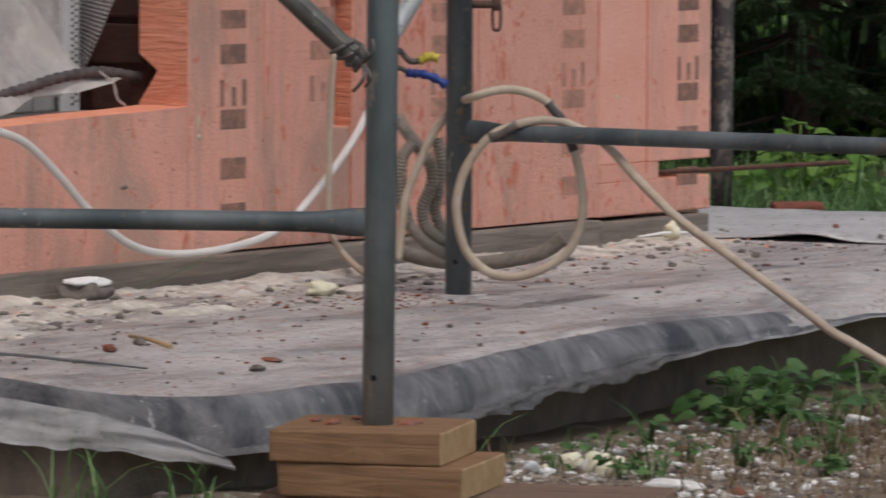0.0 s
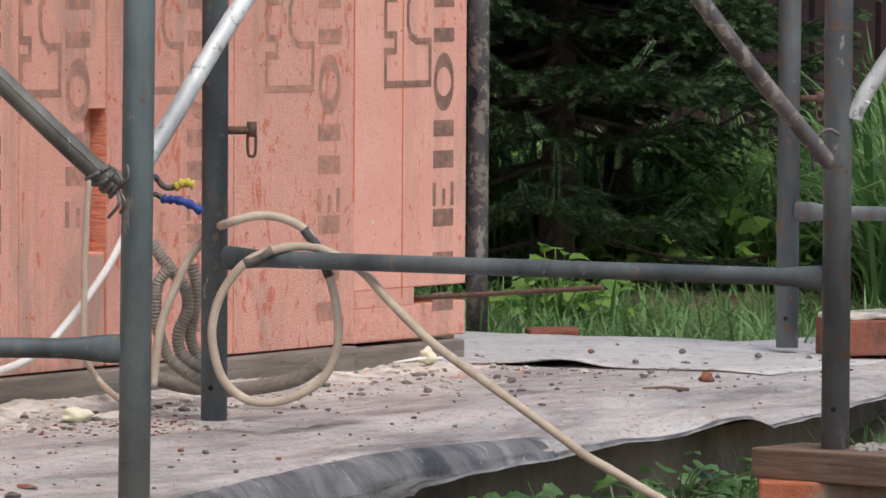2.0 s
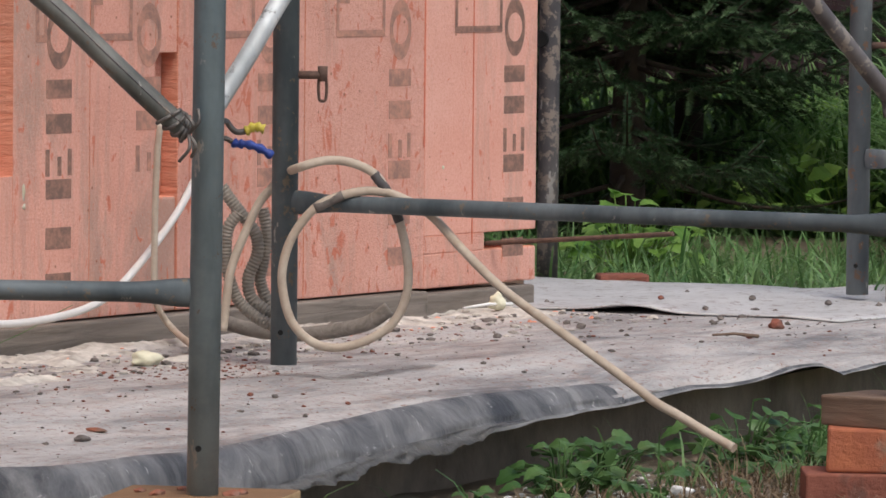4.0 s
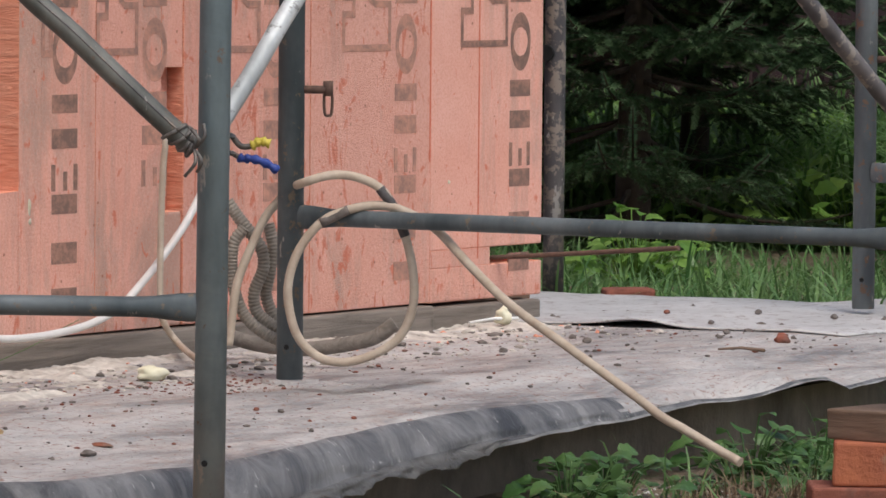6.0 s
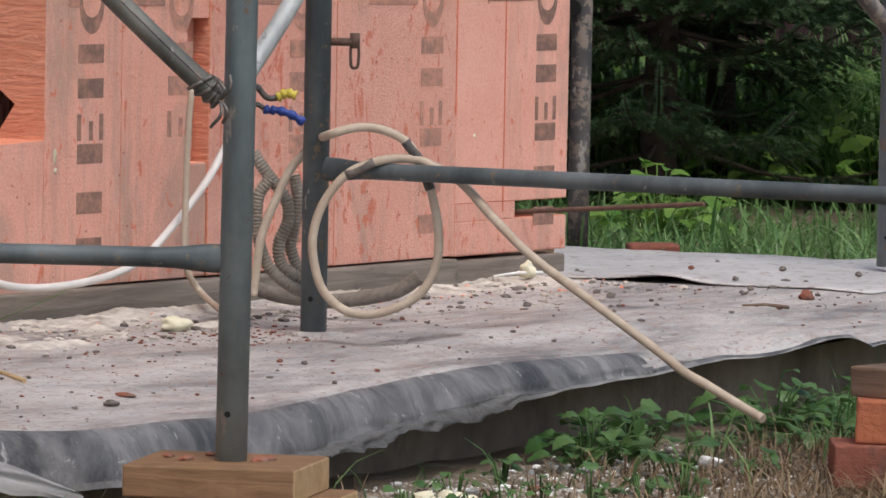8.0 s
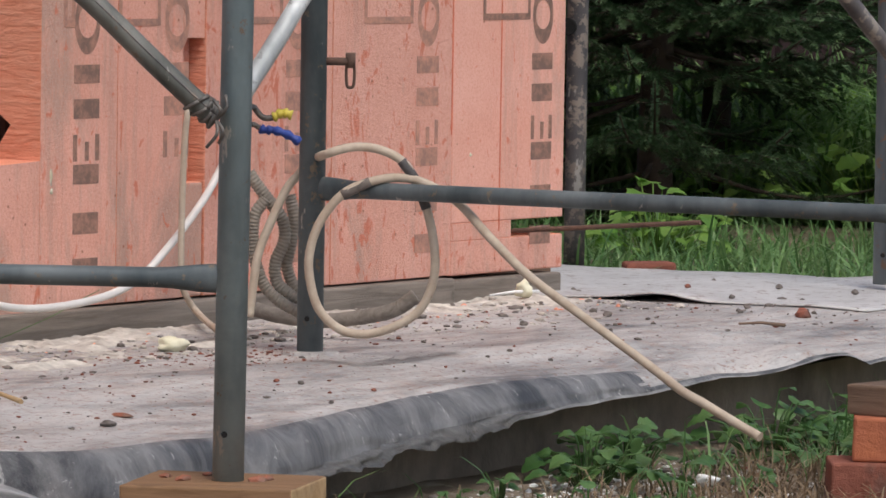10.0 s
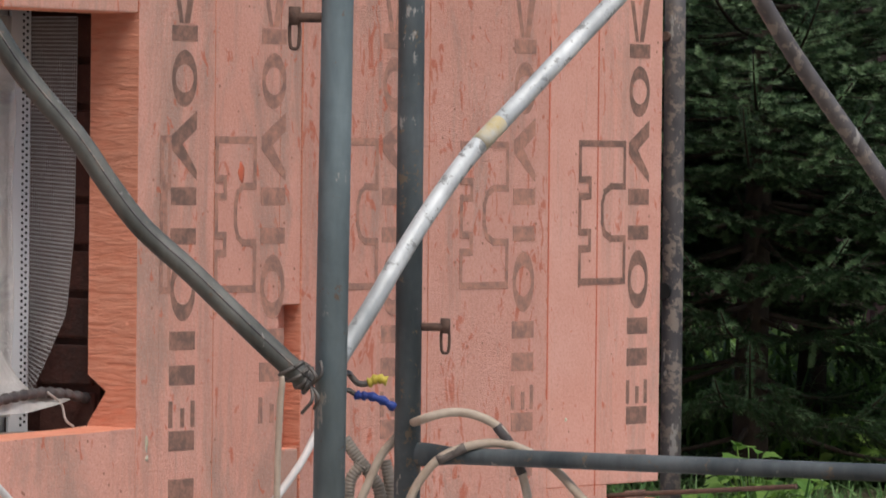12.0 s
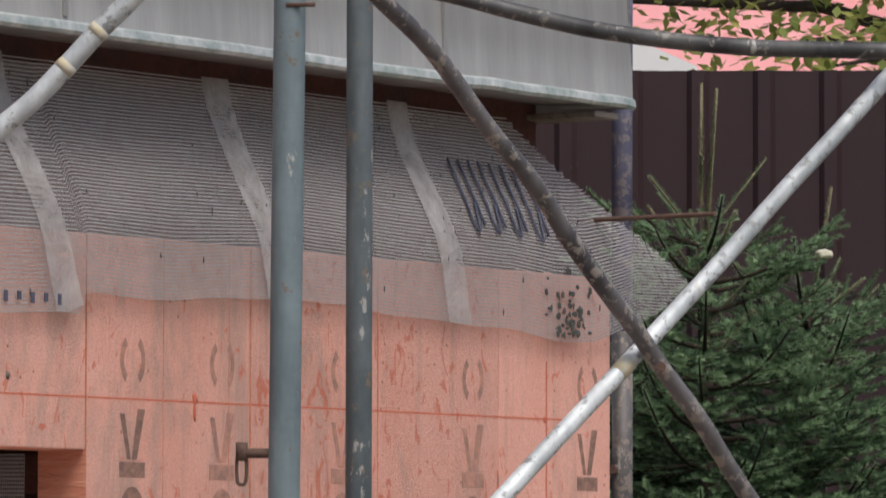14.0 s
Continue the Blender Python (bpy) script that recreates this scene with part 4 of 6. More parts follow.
def net_at(u, v):
    x = 6.2 + 2.75 * u
    low = interp(x, NET_LOW)
    z = 1.60 + (min(low, 1.235) - 1.60) * v
    y = 5.752 - 0.088 * smoothstep(1.60, 1.30, z) if z > 1.30 else 5.664
    y += 0.010 * noise.noise(Vector((x * 3.1, z * 4, 1))) * smoothstep(1.2, 1.5, z) - 0.004
    if x > 8.62:
        y -= 0.06 * (x - 8.62)
    lean = 0.02 * math.sin(x * 5) * (1 - v)
    return Vector((x + lean, y, z + 0.006 * noise.noise(Vector((x * 5, v * 3, 2))) * v))


def in_net(q):
    return q.z < 1.60 - max(0.0, q.x - 8.50) * 0.62 and q.z > interp(q.x, NET_LOW) - 0.012


net = thing("reinforcement_mesh", (7.6, 5.66, 1.2), "white fibreglass plaster mesh hanging loose over the boards", "plaster mesh")
woven(net_at, 560, 62, 180, 30, 0.0018, "weave", MESH_WHITE, net, in_net)
for xa, xb in ((7.035, 7.135), (7.625, 7.705), (8.165, 8.240)):
    bm = bmesh.new()
    rows = []
    for k in range(17):
        v = k / 16
        xm = xa + (xb - xa) * v ** 1.3
        rows.append([bm.verts.new(net_at((xm + d - 6.2) / 2.75, v) + Vector((0, -0.004, 0))) for d in (-0.05, -0.02, 0.02, 0.0)[:3]])
    for a, b in zip(rows, rows[1:]):
        for j in range(2):
            bm.faces.new((a[j], a[j + 1], b[j + 1], b[j]))
    part("overlap_band", bm, MESH_BAND, net, "whiter doubled mesh edge", True)
# unreadable felt-pen strokes and dark dabs on the mesh
for k in range(9):
    bm = bmesh.new()
    x0 = 8.285 + 0.034 * k
    pts = [net_at((x0 + 0.010 * s - 6.2) / 2.75, 0.24 + 0.34 * s) + Vector((0, -0.006, 0)) for s in (0, 0.3, 0.6, 0.9)]
    if k % 2 == 0:
        pts += [net_at((x0 + 0.022 - 6.2) / 2.75, 0.57) + Vector((0, -0.006, 0)), net_at((x0 + 0.034 - 6.2) / 2.75, 0.44) + Vector((0, -0.006, 0))]
    sweep(bm, smooth_path(pts, 4), 0.0026, 5)
    part("pen_stroke", bm, PEN, net)
bm = bmesh.new()
rnd = random.Random(4)
for k in range(60):
    u = (rnd.gauss(8.575, 0.035) - 6.2) / 2.75
    v = min(0.99, 0.98 - abs(rnd.gauss(0, 0.14)))
    blob(bm, net_at(u, v) + Vector((0, -0.004, 0)), (rnd.uniform(0.002, 0.008), 0.0015, rnd.uniform(0.003, 0.009)), k, 0.5, 1)
for k in range(40):
    blob(bm, net_at(rnd.uniform(0.25, 0.95), rnd.uniform(0.05, 0.95)) + Vector((0, -0.003, 0)), (0.0022, 0.001, rnd.uniform(0.003, 0.007)), k, 0.5, 1)
tagged(part("dark_grime", bm, GRIME, net), kind="stuff")
# second lettered strip on the lower left flap becomes short bars
for k in range(5):
    x0 = 6.95 + 0.034 * k
    bm = bmesh.new()
    box(bm, (x0, 5.6555, 1.19 + 0.004 * (k % 2)), (x0 + 0.009, 5.657, 1.208))
    part("print_bar", bm, PEN, net)

# ---------------------------------------------------------------- window in the plinth
win = thing("window_1", (6.8, 5.95, 0.3), "white plastic window behind torn film in the plinth", "window", kind="structure")


def lath(name, lo, hi, material, parent, bevel=0.004):
    bm = bmesh.new()
    box(bm, lo, hi, bevel)
    return part(name, bm, material, parent)


lath("window_frame", (7.11, 5.935, 0.27), (7.172, 6.00, 0.98), PVC, win, 0.006)
lath("window_frame", (6.20, 5.935, 0.27), (7.11, 6.00, 0.335), PVC, win, 0.006)
lath("window_frame", (6.20, 5.935, 0.915), (7.11, 6.00, 0.98), PVC, win, 0.006)
sash = lath("sash", (7.055, 5.920, 0.335), (7.108, 5.98, 0.915), PVC, win, 0.008)
lath("sash", (6.25, 5.920, 0.336), (7.0545, 5.98, 0.39), PVC, win, 0.008)
lath("sash", (6.25, 5.920, 0.86), (7.0545, 5.98, 0.914), PVC, win, 0.008)
glass = Mat("window_glass", 0.05)
glass.base((0.9, 0.95, 0.95)).sheen_through(1.0)
pane = lath("pane", (6.28, 5.945, 0.388), (7.056, 5.951, 0.862), glass.m, win, 0.0005)
pane.visible_shadow = False
bead = lath("corner_bead", (7.150, 5.912, 0.27), (7.2, 5.918, 0.975), PVC, win, 0.001)
bm = bmesh.new()
for k in range(64):
    z = 0.285 + 0.0107 * k
    for j, x in enumerate((7.180, 7.190)):
        zz = z + (0.005 if j else 0)
        sweep(bm, [(x, 5.9105, zz), (x, 5.914, zz)], 0.0024, 8)
part("bead_holes", bm, HOLE, bead)


def strip_at(u, v):
    z = 0.955 - 0.60 * v
    right = interp(0.96 - z, [(0.0, 7.206), (0.35, 7.202), (0.48, 7.183), (0.553, 7.134), (0.60, 7.10)])
    x = 7.199 + (right - 7.199) * u
    y = 5.915 - 0.095 * u
    return Vector((x, y, z - 0.012 * u * v))


woven(strip_at, 22, 92, 10, 30, 0.0020, "bead_mesh", MESH_WHITE, win)
# rough brickwork courses seen in the reveal
bm = bmesh.new()
for k in range(9):
    z = 0.275 + 0.077 * k
    box(bm, (7.2135, 5.786 + 0.004 * (k % 2), z), (7.2252, 5.90, z + 0.066), 0.004)
part("reveal_course", bm, DARK_WALL, win)
lath("window_sill", (6.2, 5.785, 0.262), (7.22, 5.93, 0.274), CONCRETE, win, 0.003)

# torn polythene over the window
film = thing("polythene_sheet", (6.9, 5.84, 0.28), "torn cloudy polythene sheet crumpled over the window", "plastic sheet")
bm = bmesh.new()
rows = []
for i in range(41):
    u = i / 40
    x = 6.55 + 0.60 * u
    top = interp(x, [(6.55, 1.05), (6.75, 0.72), (6.86, 0.575), (6.95, 0.50), (7.02, 0.455), (7.08, 0.405), (7.12, 0.36), (7.16, 0.34)])
    low = interp(x, [(6.55, 0.272), (6.80, 0.272), (6.86, 0.285), (6.95, 0.31), (7.05, 0.312), (7.12, 0.325), (7.16, 0.335)])
    row = []
    for j in range(21):
        v = j / 20
        z = top + (low - top) * v
        crease = 0.026 * noise.noise(Vector((x * 9 + z * 6, z * 5, 1))) + 0.010 * abs(noise.noise(Vector((x * 16 - z * 12, z * 9, 3))))
        row.append(bm.verts.new((x, 5.862 - 0.08 * v ** 1.5 + crease, z)))
    rows.append(row)
for a, b in zip(rows, rows[1:]):
    for j in range(20):
        bm.faces.new((a[j], a[j + 1], b[j + 1], b[j]))
part("sheet", bm, FILM, film, "", True)
bm = bmesh.new()
rows = []
for i in range(33):
    x = 6.40 + 0.735 * i / 32
    row = []
    for j in range(25):
        z = 0.30 + 0.655 * j / 24
        fold = 0.012 * noise.noise(Vector((x * 16 + z * 1.5, z * 1.2, 6))) + 0.004 * noise.noise(Vector((x * 40, z * 6, 2)))
        row.append(bm.verts.new((x + 0.006 * noise.noise(Vector((z * 7, x, 1))), 5.893 + fold, z)))
    rows.append(row)
for a, b in zip(rows, rows[1:]):
    for j in range(24):
        bm.faces.new((a[j], a[j + 1], b[j + 1], b[j]))
part("hanging_sheet", bm, FILM, film, "cloudy film hanging in upright folds", True)
bm = rod(smooth_path([(7.10, 5.79, 0.345), (7.13, 5.785, 0.325), (7.135, 5.78, 0.30), (7.15, 5.775, 0.288)], 5), 0.0022, 6)
part("loose_strip", bm, FILM, film)

# ---------------------------------------------------------------- fence, far house
fence = thing("fence", (13.67, 8.71, -0.1), "dark brown profiled steel sheet fence", "fence")
o = Vector((13.5, 8.6, 0)) + VIEW_AHEAD * 0.2
for p in range(14):
    bm = bmesh.new()
    prof = []
    s = -8.0 + 1.33 * p
    for q in range(7):
        prof += [(s, 0.0), (s + 0.10, 0.0), (s + 0.115, 0.018), (s + 0.15, 0.018), (s + 0.165, 0.0)]
        s += 0.19
    prof.append((s + 0.02, 0.0))
    rows = [[bm.verts.new(o + VIEW_RIGHT * a - VIEW_AHEAD * (b + 0.003 * (p % 2)) + Vector((0, 0, z))) for a, b in prof] for z in (-0.2, 2.235)]
    for k in range(len(prof) - 1):
        bm.faces.new((rows[0][k], rows[0][k + 1], rows[1][k + 1], rows[1][k]))
    geo = bmesh.ops.extrude_face_region(bm, geom=list(bm.faces), use_keep_orig=True)
    bmesh.ops.translate(bm, vec=VIEW_AHEAD * 0.002, verts=[g for g in geo["geom"] if isinstance(g, bmesh.types.BMVert)])
    part("sheet", bm, FENCE, fence)
for p in range(8):
    c = o + VIEW_RIGHT * (-7.5 + 2.5 * p) + VIEW_AHEAD * 0.06
    bm = bmesh.new()
    box(bm, (c.x - 0.03, c.y - 0.03, -0.3), (c.x + 0.03, c.y + 0.03, 2.2), 0.004)
    part("fence_post", bm, FENCE, fence)

far = thing("far_house", (26, 16, -0.1), "far house with a pink metal roof behind trees", "house")
c = VIEW_AHEAD * 31
yaw = math.atan2(VIEW_RIGHT.y, VIEW_RIGHT.x)
M = Matrix.Translation(c) @ Matrix.Rotation(yaw, 4, "Z")
bm = bmesh.new()
box(bm, (-2.5, 1.0, -0.3), (9.0, 6.0, 3.72), 0, M)
part("house_wall", bm, WHITE_WALL, far)
bm = bmesh.new()
prism(bm, [(0.6, 3.60), (3.5, 5.6), (6.4, 3.60), (6.4, 3.66), (3.5, 5.68), (0.6, 3.66)], "x", -2.8, 9.2)
bmesh.ops.transform(bm, matrix=M, verts=bm.verts)
part("roof", bm, PINK_ROOF, far)
shed = thing("far_shed", (25, 16.5, -0.1), "white-gabled shed beyond the fence", "shed")
bm = bmesh.new()
prism(bm, [(-2.0, -0.3), (0.40, -0.3), (0.40, 3.50), (0.36, 3.585), (0.10, 3.70), (-0.9, 4.0), (-2.0, 3.5)], "y", -0.6, 0.4)
bmesh.ops.transform(bm, matrix=M, verts=bm.verts)
part("gable_wall", bm, WHITE_WALL, shed)


# ---------------------------------------------------------------- plants
def mesh_from(name, verts, faces, material, parent=None, smooth=False):
    me = bpy.data.meshes.new(name)
    me.from_pydata(verts, [], faces)
    for m in (material if isinstance(material, (list, tuple)) else [material]):
        me.materials.append(m)
    if smooth:
        me.polygons.foreach_set("use_smooth", [True] * len(faces))
    ob = new(name, me)
    if parent:
        ob.parent = parent
        ob.matrix_parent_inverse = parent.matrix_world.inverted()
    return ob


def needle_mesh(name, shoots, material, parent, seed, length=0.0175, per_m=1100, width=0.0031):
    """Bottle-brush needles round straight shoots, given as (ax, ay, az, bx, by, bz), in one mesh."""
    rng = np.random.default_rng(seed)
    seg = np.array(shoots, float)
    a, d = seg[:, :3], seg[:, 3:] - seg[:, :3]
    ln = np.linalg.norm(d, axis=1)
    count = np.maximum(6, (ln * per_m).astype(int))
    k = np.repeat(np.arange(len(seg)), count)
    n = len(k)
    d = d / ln[:, None]
    s = np.cross(d, (0.02, 0.01, 1.0))
    s /= np.linalg.norm(s, axis=1)[:, None]
    u = np.cross(s, d)
    t = rng.random(n)
    ang = rng.uniform(-0.75, math.pi + 0.75, n)
    out = s[k] * np.cos(ang)[:, None] + u[k] * np.sin(ang)[:, None]
    p = a[k] + d[k] * (t * ln[k])[:, None]
    size = length * rng.uniform(0.7, 1.15, n) * (1 - 0.4 * t ** 3)
    tip = p + (out * 0.80 + d[k] * rng.uniform(0.35, 0.8, n)[:, None]) * size[:, None]
    w = np.cross(d[k], out) * width / 2
    verts = np.empty((n, 3, 3))
    verts[:, 0], verts[:, 1], verts[:, 2] = p - w, p + w, tip
    me = bpy.data.meshes.new(name)
    me.vertices.add(3 * n)
    me.vertices.foreach_set("co", verts.ravel())
    me.loops.add(3 * n)
    me.loops.foreach_set("vertex_index", np.arange(3 * n, dtype=np.int32))
    me.polygons.add(n)
    me.polygons.foreach_set("loop_start", np.arange(0, 3 * n, 3, dtype=np.int32))
    me.update(calc_edges=True)
    me.materials.append(material)
    ob = new(name, me)
    ob.parent = parent
    ob.matrix_parent_inverse = parent.matrix_world.inverted()
    return ob


def spruce(x, y, z, height, radius, seed, label, lean=(0.0, 0.0), start=0.10, whorls=19, leaders=((0.0, 0.0, 0.0),)):
    """Trunk, whorls of upturned limbs with flat sprays of side shoots, and pale upright leaders."""
    rnd = random.Random(seed)
    tree = thing("spruce_tree", (x, y, z), label, "tree", "spruces by the fence")
    r0 = 0.042 * height / 2

    def axis(f):
        return Vector((x + lean[0] * f * f + 0.008 * math.sin(f * 9 + seed), y + lean[1] * f * f + 0.008 * math.cos(f * 7), z + height * f))
    part("trunk", rod([axis(-0.03 + 0.89 * k / 14) for k in range(15)], lambda t, i: r0 * (1 - t) ** 0.8 + 0.005, 10), BARK, tree)
    twigs = []
    # First list gets the shade-dark needles, second the lit ones, mostly by height.
    old, lit_shoots, pale = [], [], []

    def add(group, p, q):
        group.append((*p, *q))

    def spray(p, dr, ln, f, depth):
        """One side shoot with its own smaller pairs."""
        droop = Vector((0, 0, (-0.30 if f < 0.25 else -0.14 if f < 0.4 else 0.06) * ln))
        mid, e = p + dr * ln * 0.55, p + dr * ln + droop
        twigs.append((p, mid, e, 0.0020))
        group = lit_shoots if rnd.random() < 1.6 * f * f else old
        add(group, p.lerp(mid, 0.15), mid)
        add(lit_shoots if rnd.random() < 0.03 + 1.9 * f * f else old, mid, e)
        if depth and ln > 0.10:
            across = dr.cross(Vector((0, 0, 1))).normalized()
            m = int(ln / 0.062)
            for q in range(m):
                s = 0.25 + 0.6 * (q + 0.5) / m
                for sg in (-1, 1):
                    spray(p + dr * ln * s, (dr * 0.75 + across * sg * rnd.uniform(0.5, 0.8) + Vector((0, 0, rnd.uniform(-0.12, 0.14)))).normalized(), (0.035 + 0.33 * ln * (1 - s)) * rnd.uniform(0.8, 1.2), f, depth - 1)
    for dx, dy, dz in leaders:
        foot, top = axis(0.80), axis(1.0) + Vector((dx, dy, dz))
        foot += Vector((dx, dy, 0)) * 0.3
        part("leader", rod([foot, foot.lerp(top, 0.5) + Vector((0.004, 0.004, 0)), top], lambda t, i: 0.0065 - 0.0025 * t, 7), SHOOT, tree)
        add(pale, foot, top)
    for k in range(11):
        a = 6.283 * k / 5.5 + seed
        foot = axis(0.815 - 0.05 * (k % 4))
        tip = foot + Vector((math.cos(a), math.sin(a), rnd.uniform(0.6, 1.4))).normalized() * rnd.uniform(0.17, 0.30)
        part("young_shoot", rod([foot, tip], lambda t, i: 0.004 - 0.0015 * t, 6), SHOOT, tree)
        add(pale if k % 2 else lit_shoots, foot.lerp(tip, 0.1), tip)
    for k in range(whorls):
        f = start + (0.80 - start) * (k / (whorls - 1)) ** 0.92
        reach = radius * (1 - f) ** 0.72 * (0.80 + 0.20 * min(1, f * 4)) + 0.03
        count = 4 if f < 0.22 else 8 if f < 0.34 else 8 if f < 0.55 else 5
        for j in range(count):
            a = 6.283 * (j + rnd.random() * 0.8) / count + k * 0.9
            rise = 0.95 * f ** 1.7 - 0.18 + rnd.uniform(-0.16, 0.16)
            L = reach * rnd.uniform(0.70, 1.12)
            h = Vector((math.cos(a), math.sin(a), 0))
            base = axis(f) + Vector((0, 0, rnd.uniform(-0.03, 0.03)))

            def along(s):
                return base + h * L * s + Vector((0, 0, L * (rise * s + 0.16 * s * s * s - 0.07 * math.sin(3 * s))))
            pts = [along(s) for s in (0, 0.25, 0.5, 0.75, 1.0)]
            twigs.append((*[along(q / 8) for q in range(9)], 0.0085))
            bare = 0.36 if f < 0.2 else 0.26 if f < 0.4 else 0.15
            for s0, s1 in ((0.15, 0.3), (0.3, 0.45), (0.45, 0.6), (0.6, 0.8), (0.8, 1.0)):
                add(lit_shoots if rnd.random() < 1.5 * f * f + 0.4 * f * (s0 > 0.7) else old, along(s0), along(s1))
            side = h.cross(Vector((0, 0, 1)))
            m = max(2, int(L * (1 - bare) / (0.080 if f < 0.24 else 0.052 if f < 0.55 else 0.075)))
            for q in range(m):
                s = bare + (0.95 - bare) * (q + 0.5) / m
                for sg in (-1, 1):
                    ln = (0.045 + (0.42 if f < 0.55 else 0.55) * L * (1 - s)) * rnd.uniform(0.75, 1.2)
                    dr = (h * 0.78 + side * sg * rnd.uniform(0.55, 0.95) + Vector((0, 0, rise * 0.6 + rnd.uniform(-0.14, 0.16)))).normalized()
                    spray(along(s), dr, ln, f, 1)
    limbs = bmesh.new()
    for *line, w in twigs:
        sweep(limbs, line, lambda t, i, w=w: w * (1 - 0.75 * t), 4 if w > 0.004 else 3)
    part("branchwork", limbs, BARK, tree)
    needle_mesh("inner_needles", old, NEEDLE_SHADED, tree, seed)
    needle_mesh("outer_needles", lit_shoots, NEEDLE_LIT, tree, seed + 1)
    needle_mesh("shoot_needles", pale, NEEDLE_TIP, tree, seed + 2, 0.0165, 1500, 0.0040)
    return tree


# Brighter tone puts the daylight on the upper shoots into their colour.
NEEDLE_LIT = leaf_material("spruce_needles_lit", (0.13, 0.235, 0.105), (0.27, 0.39, 0.21), 0.34, 0.25)
spruce(11.445, 7.162, -0.10, 2.05, 0.82, 3, "young spruce with two tall pale leaders by the fence", leaders=((0.0, 0.0, 0.0), (0.020, -0.03, -0.012)))
spruce(11.943, 7.308, -0.10, 1.84, 0.86, 8, "bushy young spruce beside the taller one", (0.101, -0.153), 0.32, 13)
spruce(11.9, 7.75, -0.10, 1.60, 0.80, 12, "dense spruce behind the others", (0.0, 0.0), 0.37, 10)


def blades(name, spots, material, label, category, rnd, height, width, lean=0.5):
    verts, faces = [], []
    for x, y, z, k in spots:
        h = height * rnd.uniform(0.55, 1.2) * k
        w = width * rnd.uniform(0.6, 1.3)
        a = rnd.uniform(0, 6.283)
        d = Vector((math.cos(a), math.sin(a), 0))
        s = Vector((-d.y, d.x, 0))
        ln = lean * rnd.uniform(0.1, 1.2)
        i = len(verts)
        for t in (0, 0.3, 0.6, 0.85):
            p = Vector((x, y, z)) + d * h * ln * t * t + Vector((0, 0, h * (t - 0.35 * ln * t ** 3)))
            ww = w / 2 * (1 - 0.75 * t ** 2)
            verts.extend((p - s * ww, p + s * ww))
        tip = Vector((x, y, z)) + d * h * ln * 1.05 + Vector((0, 0, h * (1 - 0.42 * ln)))
        verts.append(tip)
        for q in range(3):
            faces.append((i + 2 * q, i + 2 * q + 1, i + 2 * q + 3, i + 2 * q + 2))
        faces.append((i + 6, i + 7, i + 8))
    ob = mesh_from(name, verts, faces, material)
    return tagged(ob, label, category, kind="stuff")


def band(rnd, n, az0, az1, d0, d1, k=1.0):
    """Spots between two bearings and two distances from the viewpoint."""
    out = []
    for _ in range(n):
        d = d0 + (d1 - d0) * rnd.random()
        p = VIEW_AHEAD * d + VIEW_RIGHT * d * rnd.uniform(az0, az1)
        out.append((p.x, p.y, ground_z(p.x, p.y) - 0.01, k * rnd.uniform(0.6, 1.1)))
    return out


rnd = random.Random(21)
blades("tall_grass", [s for s in band(rnd, 7500, 0.068, 0.17, 12.3, 15.5, 1.0)], GRASS, "tall broad-bladed green grass beyond the apron", "grass", rnd, 0.64, 0.016, 0.95)
blades("tall_grass", band(rnd, 7000, -0.06, 0.075, 13.9, 15.7, 0.8), GRASS, "green grass in front of the fence", "grass", rnd, 0.58, 0.013, 1.1)
low = [s for s in band(rnd, 5200, -0.03, 0.14, 10.9, 12.9, 0.8) if s[0] > 9.40 or s[1] < 4.6]
blades("meadow_grass", low, GRASS, "short green grass at the apron's far edge", "grass", rnd, 0.19, 0.0065, 1.35)
tuft = []
for cx, cy, n, r in ((7.60, 4.35, 70, 0.14), (7.85, 4.55, 120, 0.2), (8.2, 4.60, 150, 0.22), (8.7, 4.65, 240, 0.30), (9.1, 4.72, 220, 0.26), (7.62, 4.05, 90, 0.18), (7.95, 4.25, 300, 0.28), (8.3, 4.35, 340, 0.35), (8.1, 4.68, 100, 0.08), (5.86, 4.60, 16, 0.05), (5.78, 4.75, 26, 0.05), (7.0, 4.5, 14, 0.3), (6.6, 4.5, 10, 0.2), (7.4, 4.62, 30, 0.12), (8.25, 4.68, 200, 0.12), (8.6, 4.74, 260, 0.15), (7.92, 4.45, 220, 0.15), (7.56, 3.93, 240, 0.14), (7.72, 4.10, 300, 0.20), (8.9, 4.8, 260, 0.2)):
    for _ in range(n):
        a, q = rnd.uniform(0, 6.283), r * math.sqrt(rnd.random())
        x, y = cx + q * math.cos(a), cy + q * math.sin(a)
        if y < interp(x, FRONT) - 0.03:
            tuft.append((x, y, ground_z(x, y) - 0.005, rnd.uniform(0.5, 1.1)))
blades("grass_tufts", tuft, GRASS, "thin green grass tufts along the apron's edge", "grass", rnd, 0.13, 0.0042, 1.3)
dry = []
for _ in range(16000):
    x, y = rnd.uniform(6.2, 8.6), rnd.uniform(3.6, 4.62)
    if y < interp(x, FRONT) - 0.08 and rnd.random() < 0.10 + 0.75 * smoothstep(6.7, 7.3, x - 0.8 * (y - 4.2)):
        dry.append((x, y, ground_z(x, y) - 0.004, rnd.uniform(0.3, 1.0)))
blades("dry_grass", dry, DRY_GRASS, "matted dry straw on the soil", "grass", rnd, 0.085, 0.0030, 1.9)


